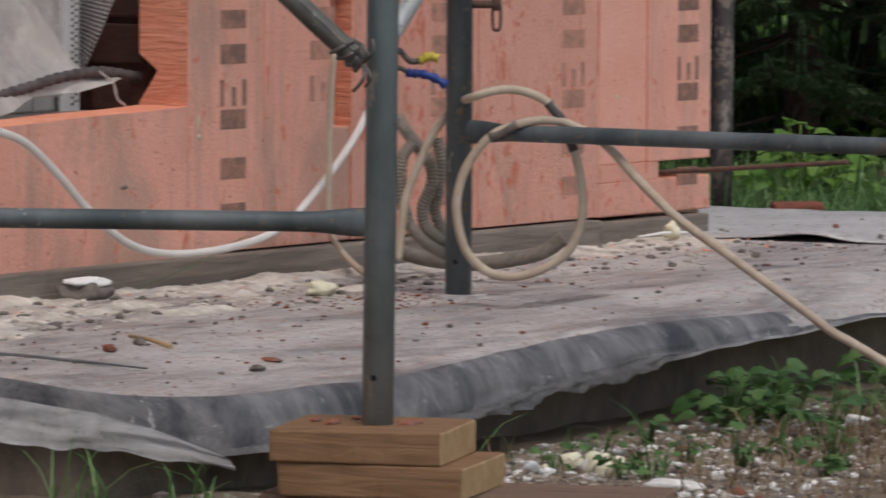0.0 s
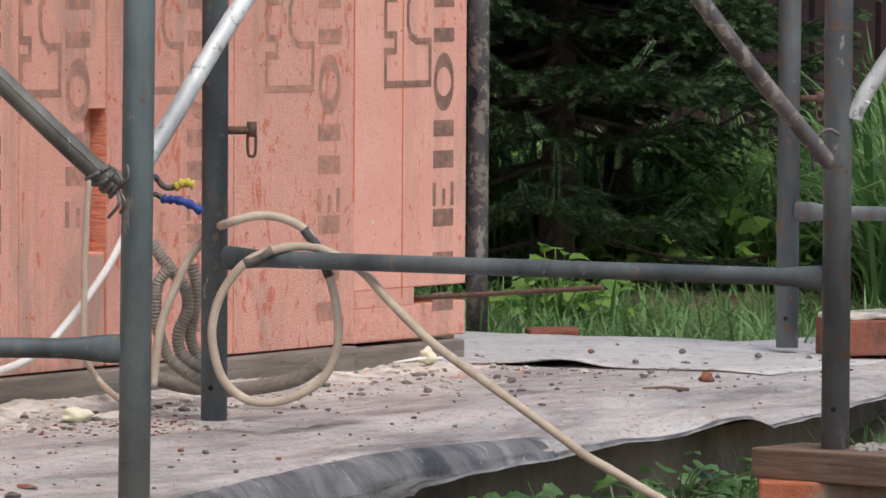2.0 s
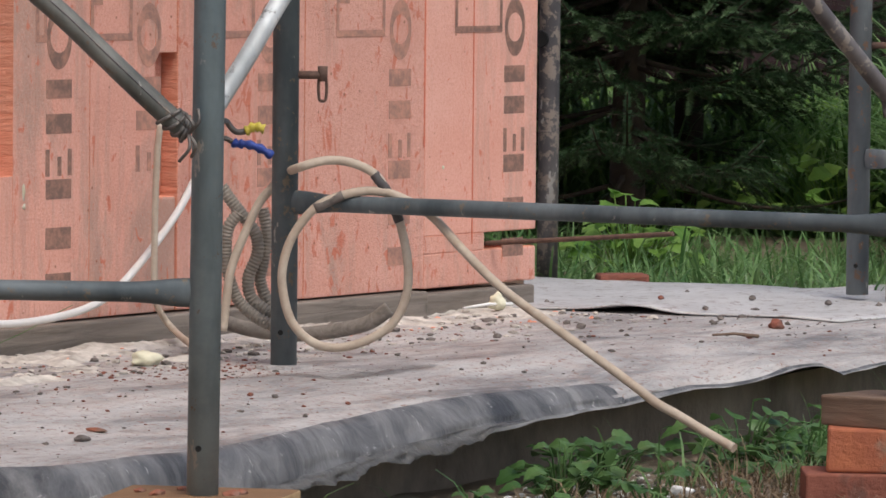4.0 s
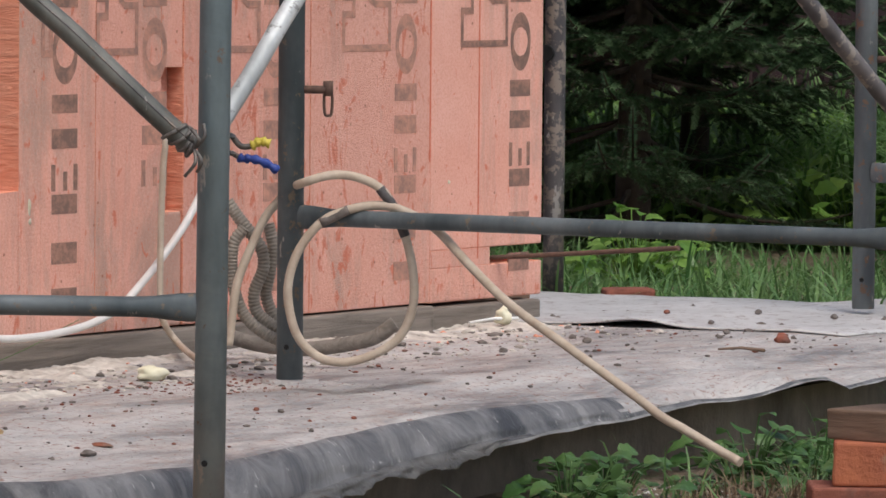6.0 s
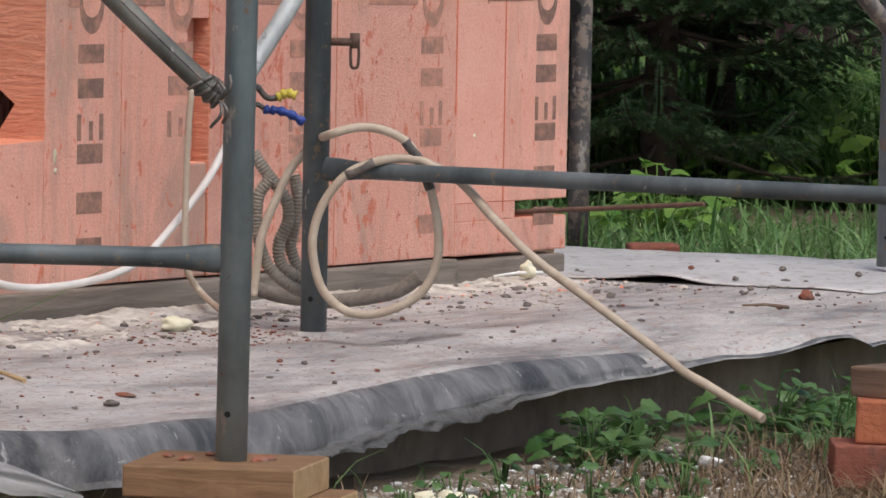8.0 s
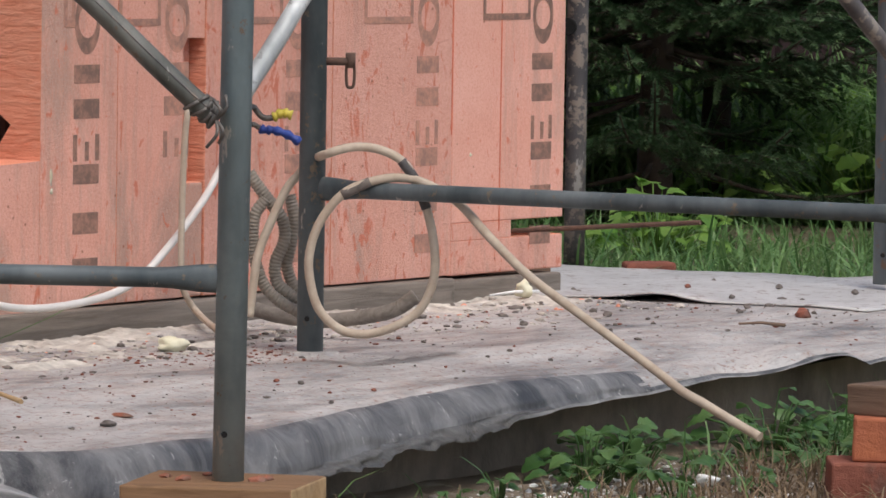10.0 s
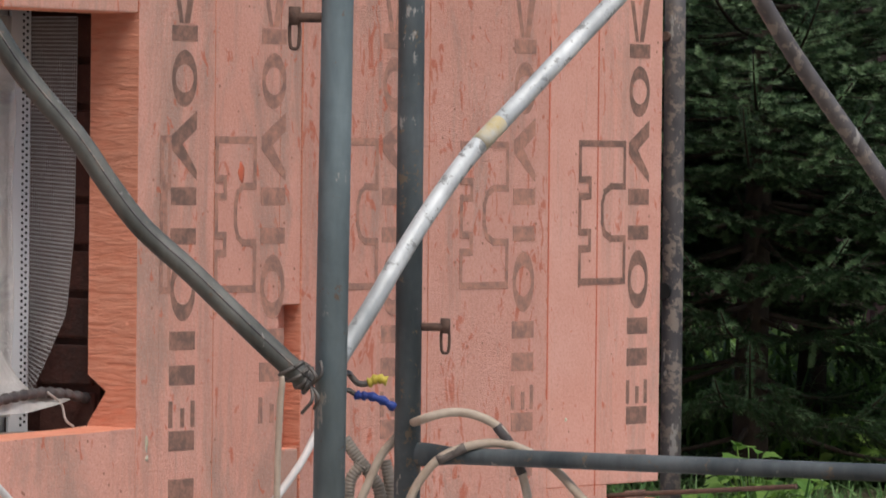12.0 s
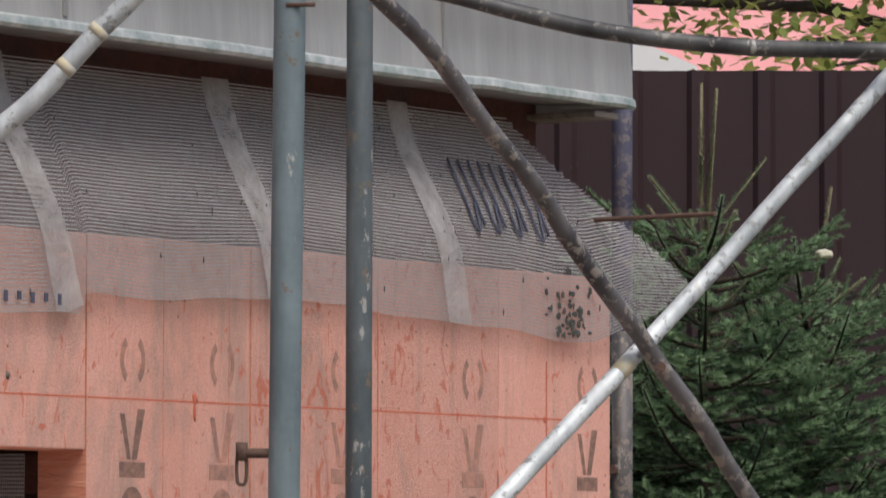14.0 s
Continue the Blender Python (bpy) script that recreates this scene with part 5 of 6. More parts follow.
def lobed_leaf(verts, faces, at, out, up, size, rnd):
    """One broad leaf with a lobed, folded blade."""
    side = out.cross(up).normalized()
    i = len(verts)
    verts.append(at)
    ring = []
    for k, (f, w) in enumerate(((0.05, 0.28), (0.25, 0.50), (0.38, 0.38), (0.58, 0.46), (0.70, 0.30), (0.88, 0.20), (1.0, 0.0))):
        mid = at + out * size * f + up * size * (0.10 * math.sin(3 * f) - 0.25 * f * f)
        e = up * size * 0.12 * w
        ring.append((mid, mid + side * size * w + e, mid - side * size * w + e))
    for m, l, r in ring:
        verts.extend((m, l, r))
    prev = None
    for k in range(len(ring)):
        m, l, r = i + 1 + 3 * k, i + 2 + 3 * k, i + 3 + 3 * k
        if prev is None:
            faces.extend(((i, m, l), (i, r, m)))
        else:
            pm, pl, pr = prev
            faces.extend(((pm, m, l, pl), (pm, pr, r, m)))
        prev = (m, l, r)


def weed(x, y, spread, height, n, leaf, seed, label, green=None):
    rnd = random.Random(seed)
    z = ground_z(x, y)
    plant = thing("weed_plant", (x, y, z), label, "plant", "weeds by the apron")
    stems = bmesh.new()
    verts, faces = [], []
    for k in range(n):
        a, q = rnd.uniform(0, 6.283), spread * math.sqrt(rnd.random())
        tip = Vector((x + q * math.cos(a), y + q * math.sin(a), z + height * rnd.uniform(0.3, 1.0) * (1 - 0.4 * q / spread)))
        root = Vector((x + 0.3 * q * math.cos(a), y + 0.3 * q * math.sin(a), z - 0.005))
        sweep(stems, [root, root.lerp(tip, 0.6) + Vector((0, 0, 0.02)), tip], 0.0016, 4)
        out = Vector((math.cos(a + rnd.uniform(-1, 1)), math.sin(a + rnd.uniform(-1, 1)), rnd.uniform(-0.3, 0.35))).normalized()
        up = Vector((rnd.uniform(-0.4, 0.2), rnd.uniform(-0.6, 0.1), 1)).normalized()
        lobed_leaf(verts, faces, tip, out, up, leaf * rnd.uniform(0.6, 1.25), rnd)
    part("stalk", stems, green or LEAF, plant)
    mesh_from("foliage", verts, faces, green or LEAF, plant)


weed(7.32, 4.70, 0.10, 0.10, 46, 0.031, 1, "low green weed with lobed leaves under the membrane's edge")
weed(7.46, 4.72, 0.10, 0.11, 42, 0.031, 2, "low green weed with lobed leaves under the membrane's edge")
weed(7.30, 4.52, 0.07, 0.07, 12, 0.034, 3, "small lobed green weed in the rubble")
weed(7.80, 4.66, 0.11, 0.12, 44, 0.036, 4, "green weed with broad leaves beside the brick stack")
weed(7.74, 4.52, 0.11, 0.09, 34, 0.036, 5, "green weed with broad leaves beside the brick stack")
weed(8.10, 4.60, 0.13, 0.11, 26, 0.040, 6, "green weed by the apron's edge")
weed(7.20, 3.97, 0.05, 0.06, 7, 0.040, 7, "small weed at the foot of the brick stack")
weed(6.80, 4.60, 0.05, 0.05, 7, 0.026, 8, "tiny seedling in the rubble")
weed(10.30, 6.45, 0.16, 0.22, 70, 0.050, 9, "broad-leaved weed in the grass beyond the house corner", LEAF_FAR)
weed(12.2, 7.0, 0.55, 0.28, 160, 0.055, 11, "broad-leaved weed under the spruces", LEAF_FAR)
weed(12.6, 7.6, 0.60, 0.32, 190, 0.06, 13, "broad-leaved weed under the spruces", LEAF_FAR)
for k, (d, r) in enumerate(((14.4, -0.05), (14.7, 0.28), (14.5, 0.62), (15.0, 0.05), (15.1, 0.45), (14.9, 0.85))):
    p = VIEW_AHEAD * d + VIEW_RIGHT * r
    weed(p.x, p.y, 0.30, 0.42, 120, 0.065, 60 + k, "broad-leaved weed between the spruces and the fence", LEAF_FAR)
weed(10.9, 4.3, 0.35, 0.35, 60, 0.10, 12, "broad-leaved weed among the tall grass", LEAF_FAR)


def leafy_tree(seed):
    """The boughs of a broad-leaved tree that show over the fence."""
    rnd = random.Random(seed)
    at = VIEW_AHEAD * 24 + VIEW_RIGHT * 1.7
    tree = thing("leafy_tree", (at.x, at.y, -0.1), "broad-leaved tree with yellowing green leaves beyond the fence", "tree")
    part("trunk", rod([(at.x, at.y, -0.2), (at.x + 0.05, at.y, 2.0), (at.x, at.y + 0.1, 5.2)], lambda t, i: 0.14 - 0.07 * t, 10), BARK, tree)
    limbs = bmesh.new()
    verts, faces = [], []
    for k in range(46):
        a = rnd.uniform(0, 6.283)
        z = rnd.uniform(2.3, 4.6)
        L = rnd.uniform(1.2, 2.8)
        base = Vector((at.x, at.y, z))
        h = Vector((math.cos(a), math.sin(a), 0))
        pts = [base + h * L * s + Vector((0, 0, L * (0.45 * s - 0.35 * s * s))) for s in (0, 0.35, 0.7, 1.0)]
        sweep(limbs, pts, lambda t, i: 0.035 * (1 - t) + 0.006, 6)
        for q in range(40):
            s = rnd.uniform(0.25, 1.05)
            p = base + h * L * s + Vector((0, 0, L * (0.45 * s - 0.35 * s * s)))
            c = p + Vector((rnd.gauss(0, 0.16), rnd.gauss(0, 0.16), rnd.gauss(0, 0.14)))
            for w in range(9):
                lp = c + Vector((rnd.gauss(0, 0.09), rnd.gauss(0, 0.09), rnd.gauss(0, 0.07)))
                out = Vector((rnd.uniform(-1, 1), rnd.uniform(-1, 1), rnd.uniform(-0.8, 0.2))).normalized()
                up = Vector((rnd.uniform(-0.6, 0.6), rnd.uniform(-0.6, 0.6), 1)).normalized()
                i = len(verts)
                sd = out.cross(up).normalized() * 0.021
                verts.extend((lp, lp + out * 0.036 + sd, lp + out * 0.076, lp + out * 0.036 - sd))
                faces.append((i, i + 1, i + 2, i + 3))
    part("branchwork", limbs, BARK, tree)
    mesh_from("foliage", verts, faces, LEAF_YELLOW, tree)


LEAF_YELLOW = leaf_material("yellowing_leaves", (0.17, 0.23, 0.05), (0.40, 0.39, 0.11), 0.5, 0.4)
leafy_tree(5)


# ---------------------------------------------------------------- supports under the posts
def rough_block(name, centre, size, yaw, material, label, category, group="", bevel=0.003, seed=0, parent=None):
    """A cut block or brick: size along, across, up; centre of its underside; slightly out of true."""
    bm = bmesh.new()
    rnd = random.Random(seed)
    L, W, Hh = size
    box(bm, (-L / 2, -W / 2, 0), (L / 2, W / 2, Hh), bevel, None, 0.0015, seed)
    bmesh.ops.subdivide_edges(bm, edges=[e for e in bm.edges if e.calc_length() > 0.03], cuts=5, use_grid_fill=True)
    for v in bm.verts:
        v.co += Vector((noise.noise(v.co * 25 + Vector((seed, 0, 0))), noise.noise(v.co * 25 + Vector((0, seed, 0))), 0)) * 0.0022
    ends = {BEAM: BEAM_END, OLD_WOOD: WOOD_END}
    if material in ends:
        for f in bm.faces:
            if abs(f.normal.x) > 0.7:
                f.material_index = 1
        material = [material, ends[material]]
    ob = part(name, bm, material)
    a = math.atan2(VIEW_RIGHT.y, VIEW_RIGHT.x) + radians(yaw)
    ob.matrix_world = Matrix.Translation(centre) @ Matrix.Rotation(a, 4, "Z")
    return tagged(ob, label, category, group)


A = Vector((AX, AY, 0))
C = Vector((CX, CY, 0))


def near(p, r, d, z):
    q = p + VIEW_RIGHT * r + VIEW_AHEAD * d
    return (q.x, q.y, z)


rough_block("timber_block", near(A, -0.006, 0.004, -0.0865), (0.230, 0.205, 0.043), -10, BEAM, "sawn pine block under the scaffold post", "timber block", "timber blocks", 0.003, 1)
rough_block("timber_block", near(A, 0.020, 0.004, -0.1300), (0.250, 0.215, 0.043), -13, BEAM, "sawn pine block under another block", "timber block", "timber blocks", 0.003, 2)
rough_block("timber_board", near(A, 0.12, 0.01, -0.172), (0.52, 0.20, 0.0415), -10, OLD_WOOD, "muddy old board under the pine blocks", "board", "", 0.004, 3)
for k, (r, d, s) in enumerate(((-0.06, -0.005, 0.010), (-0.085, 0.03, 0.008), (0.04, 0.0, 0.013), (0.05, 0.012, 0.010), (-0.03, 0.06, 0.007))):
    bm = bmesh.new()
    blob(bm, (0, 0, 0), (s * 1.6, s, s * 0.45), k + 3, 0.5, 1)
    ob = part("brick_chip", bm, BRICK_ORANGE)
    ob.location = near(A, r, d, -0.0415)
    tagged(ob, "small orange brick chip on the timber block", "brick chip", "brick chips")
rough_block("timber_offcut", near(C, 0.016, -0.005, -0.0365), (0.250, 0.134, 0.0455), -39, OLD_WOOD, "weathered timber offcut under the scaffold post", "timber block", "", 0.003, 4)
rough_block("brick", near(C, 0.008, 0.0, -0.1020), (0.243, 0.120, 0.0650), -4, BRICK_STAINED, "worn orange brick stacked under the timber offcut", "brick", "bricks of the stack", 0.004, 5)
rough_block("brick", near(C, -0.025, 0.0, -0.1675), (0.252, 0.120, 0.0650), 2, BRICK_RED, "dark red brick at the bottom of the stack", "brick", "bricks of the stack", 0.004, 6)
E3 = VIEW_AHEAD * 10.55 + VIEW_RIGHT * 0.752
big = rough_block("brick", (E3.x, E3.y, 0.006), (0.240, 0.118, 0.066), 24, BRICK_RED, "red brick with old mortar lying on the apron", "brick", "", 0.004, 7)
bm = bmesh.new()
box(bm, (-0.115, -0.055, 0.066), (0.118, 0.055, 0.078), 0.004, None, 0.003, 3)
bmesh.ops.subdivide_edges(bm, edges=[e for e in bm.edges if e.calc_length() > 0.03], cuts=6, use_grid_fill=True)
for v in bm.verts:
    v.co.z += 0.004 * noise.noise(v.co * 40)
cap = part("mortar_crust", bm, MORTAR, None, "crumbly grey mortar crust")
cap.parent = big
# splashed mortar and crumbs on the offcut
bm = bmesh.new()
rnd = random.Random(6)
for k in range(30):
    q = near(C, rnd.uniform(0.03, 0.10), rnd.uniform(-0.05, 0.03), 0.010)
    blob(bm, q, (rnd.uniform(0.004, 0.013), rnd.uniform(0.004, 0.012), rnd.uniform(0.003, 0.008)), k, 0.5, 1)
tagged(part("mortar_crumbs", bm, CONCRETE), "grey mortar crumbs heaped on the timber offcut", "mortar crumbs", kind="stuff")


# ---------------------------------------------------------------- cables and hoses
def resample(path, step):
    out = [path[0]]
    acc = 0.0
    for a, b in zip(path, path[1:]):
        L = (b - a).length
        t = step - acc
        while t <= L:
            out.append(a.lerp(b, t / L))
            t += step
        acc = (acc + L) % step
    out.append(path[-1])
    return out


def cable(name, pts, r, material, label, category="cable", n=6, seg=9):
    return tagged(part(name, rod(smooth_path(pts, n), r, seg), material), label, category)


def ribbed(name, pts, r, pitch, label):
    path = resample(smooth_path(pts, 10), pitch / 4)
    ob = part(name, sweep(bmesh.new(), path, lambda t, i: r * (1 + (0.10, 0.02, -0.10, 0.02)[i % 4]), 12), HOSE)
    return tagged(ob, label, "hose", "corrugated hoses")


loop = cable("coiled_cable", LOOP, 0.0072, CABLE_BEIGE, "stiff beige cable coiled over the scaffold rung")
for k, (i0, i1) in enumerate(((10, 12), (23, 24))):
    seg_path = smooth_path(LOOP[i0:i1 + 1], 6)
    part("tape_wrap", rod(seg_path, 0.0081, 10), CABLE_BLACK if k == 0 else SOIL_STONE, loop, "black worn insulating tape")
cable("green_string", STRING, 0.0007, LEAF, "thin green string hanging across the boards and plank", "string", 4, 5)
cable("hanging_cable", HANG, 0.0056, CABLE_BEIGE, "beige cable hanging down from the wall slot")
cable("white_cable", WHITE, 0.0066, CABLE_WHITE, "thick white cable sagging along the wall")
ribbed("corrugated_hose", HOSE_A, 0.0098, 0.0058, "dusty beige corrugated conduit twisted beside the post")
ribbed("corrugated_hose", HOSE_B, 0.0095, 0.0058, "dusty beige corrugated conduit twisted beside the post")
ribbed("corrugated_hose", HOSE_C, 0.0095, 0.0058, "dusty beige corrugated conduit twisted beside the post")
cable("fat_hose", FATHOSE, 0.0125, PLANK, "thick grey-beige hose lying at the foot of the wall", "hose", 8, 14)
black = tagged(part("twisted_cable", sweep(bmesh.new(), resample(smooth_path(BLACKC, 8), 0.004), lambda t, i: 0.0085 * (1 + 0.16 * math.sin(i * 1.1)), 9), CABLE_BLACK), "black twisted cable coming out of the window", "cable")

# wire lashing on the bent brace, with taped ends
lash = thing("wire_lashing", (5.915, 4.375, 0.42), "dark tie wire lashing the brace to the post", "wire lashing")
P = Vector(OLIVE_BRACE[-1])
axis = (Vector(OLIVE_BRACE[-1]) - Vector(OLIVE_BRACE[-2])).normalized()
s1 = axis.orthogonal().normalized()
s2 = axis.cross(s1)
for k in range(4):
    c = P - axis * (0.008 + 0.009 * k)
    ring = [c + (s1 * math.cos(a) + s2 * math.sin(a)) * (0.0160 + 0.001 * math.sin(3 * a + k)) + axis * 0.006 * math.sin(a + k) for a in [6.283 * q / 14 for q in range(15)]]
    part("wire_turn", rod(ring, 0.0027, 7), WIRE, lash)
for k, (dr, dz) in enumerate(((0.012, 0.032), (-0.004, 0.026), (-0.012, -0.036), (0.004, -0.03))):
    e = P - VIEW_AHEAD * 0.022 + VIEW_RIGHT * dr + Vector((0, 0, dz))
    part("wire_end", rod(smooth_path([P - VIEW_AHEAD * 0.02, P.lerp(e, 0.5) - VIEW_AHEAD * 0.02 + VIEW_RIGHT * 0.008, e], 5), 0.0024, 7), WIRE, lash)
YEL_P, BLU_P = smooth_path(YEL, 5), smooth_path(BLU, 5)
part("wire_end", rod([Vector((AX, AY, 0.45))] + YEL_P[:11], 0.0042, 7), WIRE, lash)
part("yellow_tape", rod(YEL_P[10:], lambda t, i: 0.0062 + 0.0016 * math.sin(i * 2.1), 9), YELLOW, lash, "bright yellow taped wire end")
part("wire_end", rod([Vector((AX, AY, 0.425))] + BLU_P[:4], 0.0036, 7), WIRE, lash)
part("blue_tape", rod(BLU_P[3:], lambda t, i: 0.0058 + 0.0014 * math.sin(i * 1.7), 9), BLUE, lash, "bright blue taped wire end")
# wire where the dark brace meets the brick-stack post
Q = Vector(DARK_BRACE[-1])
tie = thing("wire_tie", tuple(Q), "bent wire loop tying the brace to the post", "wire tie")
for k in range(1):
    part("wire_turn", rod(smooth_path([Q + VIEW_RIGHT * (dx - 0.008) - VIEW_AHEAD * 0.016 + Vector((0, 0, dz + 0.008 * k)) for dx, dz in ((-0.014, -0.012), (-0.018, 0.02), (-0.006, 0.042), (0.008, 0.048), (0.022, 0.04))], 5), 0.003, 7), WIRE, tie)
# clamp bolt where the braces cross, and paint left on the galvanised tube
J = Vector(DARK_BRACE[8])
part("clamp_bolt", rod([J - VIEW_AHEAD * 0.022, J + VIEW_AHEAD * 0.02], 0.007, 10), RUST, dark_brace, "rusty bolt through the crossed tubes")


def paint_sleeve(owner, path, i, t0, t1, r):
    return part("paint_patch", sweep(bmesh.new(), smooth_path(path, 5)[i * 5 + t0:i * 5 + t1 + 1], r + 0.0005, 18), YELLOW_PAINT, owner, "worn yellow paint on the tube")


paint_sleeve(light_brace, LIGHT_BRACE, 5, 2, 5, 0.0125)
paint_sleeve(light_brace, LIGHT_BRACE, 8, 4, 5, 0.0125)
paint_sleeve(left_brace, LEFT_LIGHT, 3, 4, 5, 0.0135)
paint_sleeve(left_brace, LEFT_LIGHT, 4, 4, 5, 0.0135)

# reinforcing rods
rebar = part("rebar", sweep(bmesh.new(), resample([Vector((8.60, 5.775, 0.112)), Vector((8.60, 5.688, 0.118)), Vector((8.60, 5.290, 0.151))], 0.004), lambda t, i: 0.0042 + 0.0006 * (i % 2), 8), RUST)
tagged(rebar, "rusty reinforcing rod sticking out of the wall", "rebar", "reinforcing rods")
rebar = part("rebar", sweep(bmesh.new(), resample([Vector((8.70, 5.80, 1.417)), Vector((8.70, 5.422, 1.419))], 0.004), lambda t, i: 0.0042 + 0.0006 * (i % 2), 8), RUST)
tagged(rebar, "rusty reinforcing rod sticking out above the boards", "rebar", "reinforcing rods")

# ---------------------------------------------------------------- litter on the apron
bm = bmesh.new()
rows = []
for i in range(330):
    x = 5.9 + 2.7 * i / 329
    row = []
    front = interp(x, [(5.9, 5.10), (6.5, 5.30), (6.62, 5.25), (7.15, 5.31), (7.6, 5.46), (7.9, 5.47), (8.3, 5.40), (8.6, 5.50)])
    for j in range(64):
        y = 5.20 + 0.47 * j / 63
        keep = noise.noise(Vector((x * 5, y * 8, 4))) + 0.7 * noise.noise(Vector((x * 13, y * 22, 6))) + 0.5 * abs(noise.noise(Vector((x * 33, y * 40, 7))))
        z = 0.017 * (0.15 + keep * 0.6) * smoothstep(front - 0.03, front + 0.07, y)
        row.append(bm.verts.new((x, y, apron_z(x, y) - 0.004 + max(0, z) * 1.2 + 0.004 * noise.noise(Vector((x * 60, y * 60, 2))))))
    rows.append(row)
for a, b in zip(rows, rows[1:]):
    for j in range(63):
        bm.faces.new((a[j], a[j + 1], b[j + 1], b[j])).smooth = True
tagged(part("spilt_mortar", bm, MORTAR), "pale crusty mortar spilt along the foot of the wall", "mortar", kind="stuff")


def litter(name, n, area, sizes, material, label, seed, flat=0.55, on=None):
    """Many small angular crumbs in one mesh."""
    rnd = random.Random(seed)
    bm = bmesh.new()
    bmesh.ops.create_icosphere(bm, subdivisions=1, radius=1.0)
    bm.verts.ensure_lookup_table()
    base = [v.co.copy() for v in bm.verts]
    tri = [tuple(v.index for v in q.verts) for q in bm.faces]
    bm.free()
    verts, faces = [], []
    made = 0
    while made < n:
        x, y = rnd.uniform(*area[0]), rnd.uniform(*area[1])
        if on == "apron" and y < interp(x, FRONT) + 0.05:
            continue
        if on == "soil" and y > interp(x, FRONT) - 0.02:
            continue
        s = sizes[0] + (sizes[1] - sizes[0]) * rnd.random() ** 5
        z = (apron_z(x, y) if on == "apron" else ground_z(x, y)) + s * 0.25
        sx, sy, a = s * rnd.uniform(0.6, 1.6), s * rnd.uniform(0.6, 1.3), rnd.uniform(0, 3.14)
        ca, sa = math.cos(a), math.sin(a)
        k = len(verts)
        for p in base:
            g = rnd.uniform(0.72, 1.2)
            px, py = p.x * sx * g, p.y * sy * g
            verts.append((x + px * ca - py * sa, y + px * sa + py * ca, z + p.z * s * flat * g))
        faces.extend((u + k, v + k, w + k) for u, v, w in tri)
        made += 1
    tagged(mesh_from(name, verts, faces, material), label, "crumbs", kind="stuff")


litter("dark_grit", 900, ((5.8, 9.2), (4.6, 5.6)), (0.001, 0.0062), SOIL_STONE, "dark grit and clods scattered on the membrane", 1, 0.55, "apron")
litter("brick_grit", 600, ((5.8, 9.2), (4.6, 5.6)), (0.001, 0.0052), BRICK_RED, "red brick crumbs scattered on the membrane", 2, 0.5, "apron")
litter("pale_grit", 900, ((6.0, 8.6), (5.25, 5.63)), (0.0015, 0.011), MORTAR, "pale mortar crumbs near the wall", 3, 0.5, "apron")
litter("insulation_crumbs", 90, ((6.2, 8.8), (5.35, 5.64)), (0.002, 0.008), XPS_CUT, "orange insulation crumbs near the wall", 4, 0.6, "apron")
litter("foam_crumbs", 2300, ((6.3, 7.8), (4.1, 4.78)), (0.0012, 0.0085), STYRO, "white foam crumbs in the soil", 5, 0.6, "soil")
litter("rubble", 3600, ((5.8, 7.7), (4.08, 4.78)), (0.0015, 0.010), RUBBLE, "small pale rubble in the soil", 6, 0.6, "soil")
litter("clods", 2200, ((5.8, 8.6), (3.6, 4.78)), (0.002, 0.014), SOIL_STONE, "dark clods in the soil", 7, 0.6, "soil")
litter("brick_rubble", 120, ((5.8, 8.8), (3.5, 4.65)), (0.003, 0.016), BRICK_RED, "brick crumbs in the soil", 8, 0.6, "soil")


def lump(name, at, size, material, label, category, seed, group="", sub=3, rough=0.5):
    bm = bmesh.new()
    blob(bm, (0, 0, 0), size, seed, rough, sub)
    ob = part(name, bm, material, None, "", True)
    ob.location = at
    return tagged(ob, label, category, group)


lump("stone", (8.55, 5.045, 0.003), (0.013, 0.012, 0.010), BRICK_RED, "small reddish stone on the membrane", "stone", 1, "loose stones")
lump("stone", (6.297, 4.847, apron_z(6.297, 4.847) + 0.003), (0.013, 0.009, 0.0045), SOIL_STONE, "flat dark clod on the membrane", "stone", 2, "loose stones")
lump("stone", (6.385, 4.889, apron_z(6.385, 4.889) + 0.002), (0.009, 0.020, 0.0035), BRICK_ORANGE, "orange brick flake on the membrane", "brick flake", 3, "loose stones")
lump("stone", (6.203, 5.039, apron_z(6.203, 5.039) + 0.004), (0.010, 0.010, 0.006), BRICK_RED, "red brick flake on the membrane", "brick flake", 4, "loose stones")
lump("stone", (6.285, 5.05, apron_z(6.285, 5.05) + 0.004), (0.009, 0.009, 0.006), SOIL_STONE, "small dark clod on the membrane", "stone", 5, "loose stones")
for k, (x, y, s) in enumerate(((6.894, 4.987, 0.009), (6.918, 4.958, 0.010), (6.826, 4.836, 0.008), (6.992, 4.875, 0.008), (8.55, 5.16, 0.013), (8.73, 5.30, 0.012), (8.35, 4.98, 0.012), (8.0, 5.27, 0.014), (8.28, 5.28, 0.016), (8.9, 5.5, 0.012), (9.0, 5.2, 0.014), (8.98, 5.35, 0.013))):
    lump("stone", (x, y, apron_z(x, y) + s * 0.25 + (0.008 if x > 8.5 and y > 5 else 0)), (s * 0.52, s * 0.46, s * 0.34), SOIL_STONE if k % 3 else BRICK_RED, "small dark clod on the membrane", "stone", k + 20, "loose stones")
lump("foam_lump", (8.50, 5.60, 0.020), (0.020, 0.014, 0.016), FOAM, "yellowed lump of mounting foam by the plank", "foam", 6)
lump("foam_lump", (7.13, 5.36, 0.012), (0.028, 0.02, 0.012), FOAM, "yellowed lump of mounting foam in the mortar", "foam", 8)
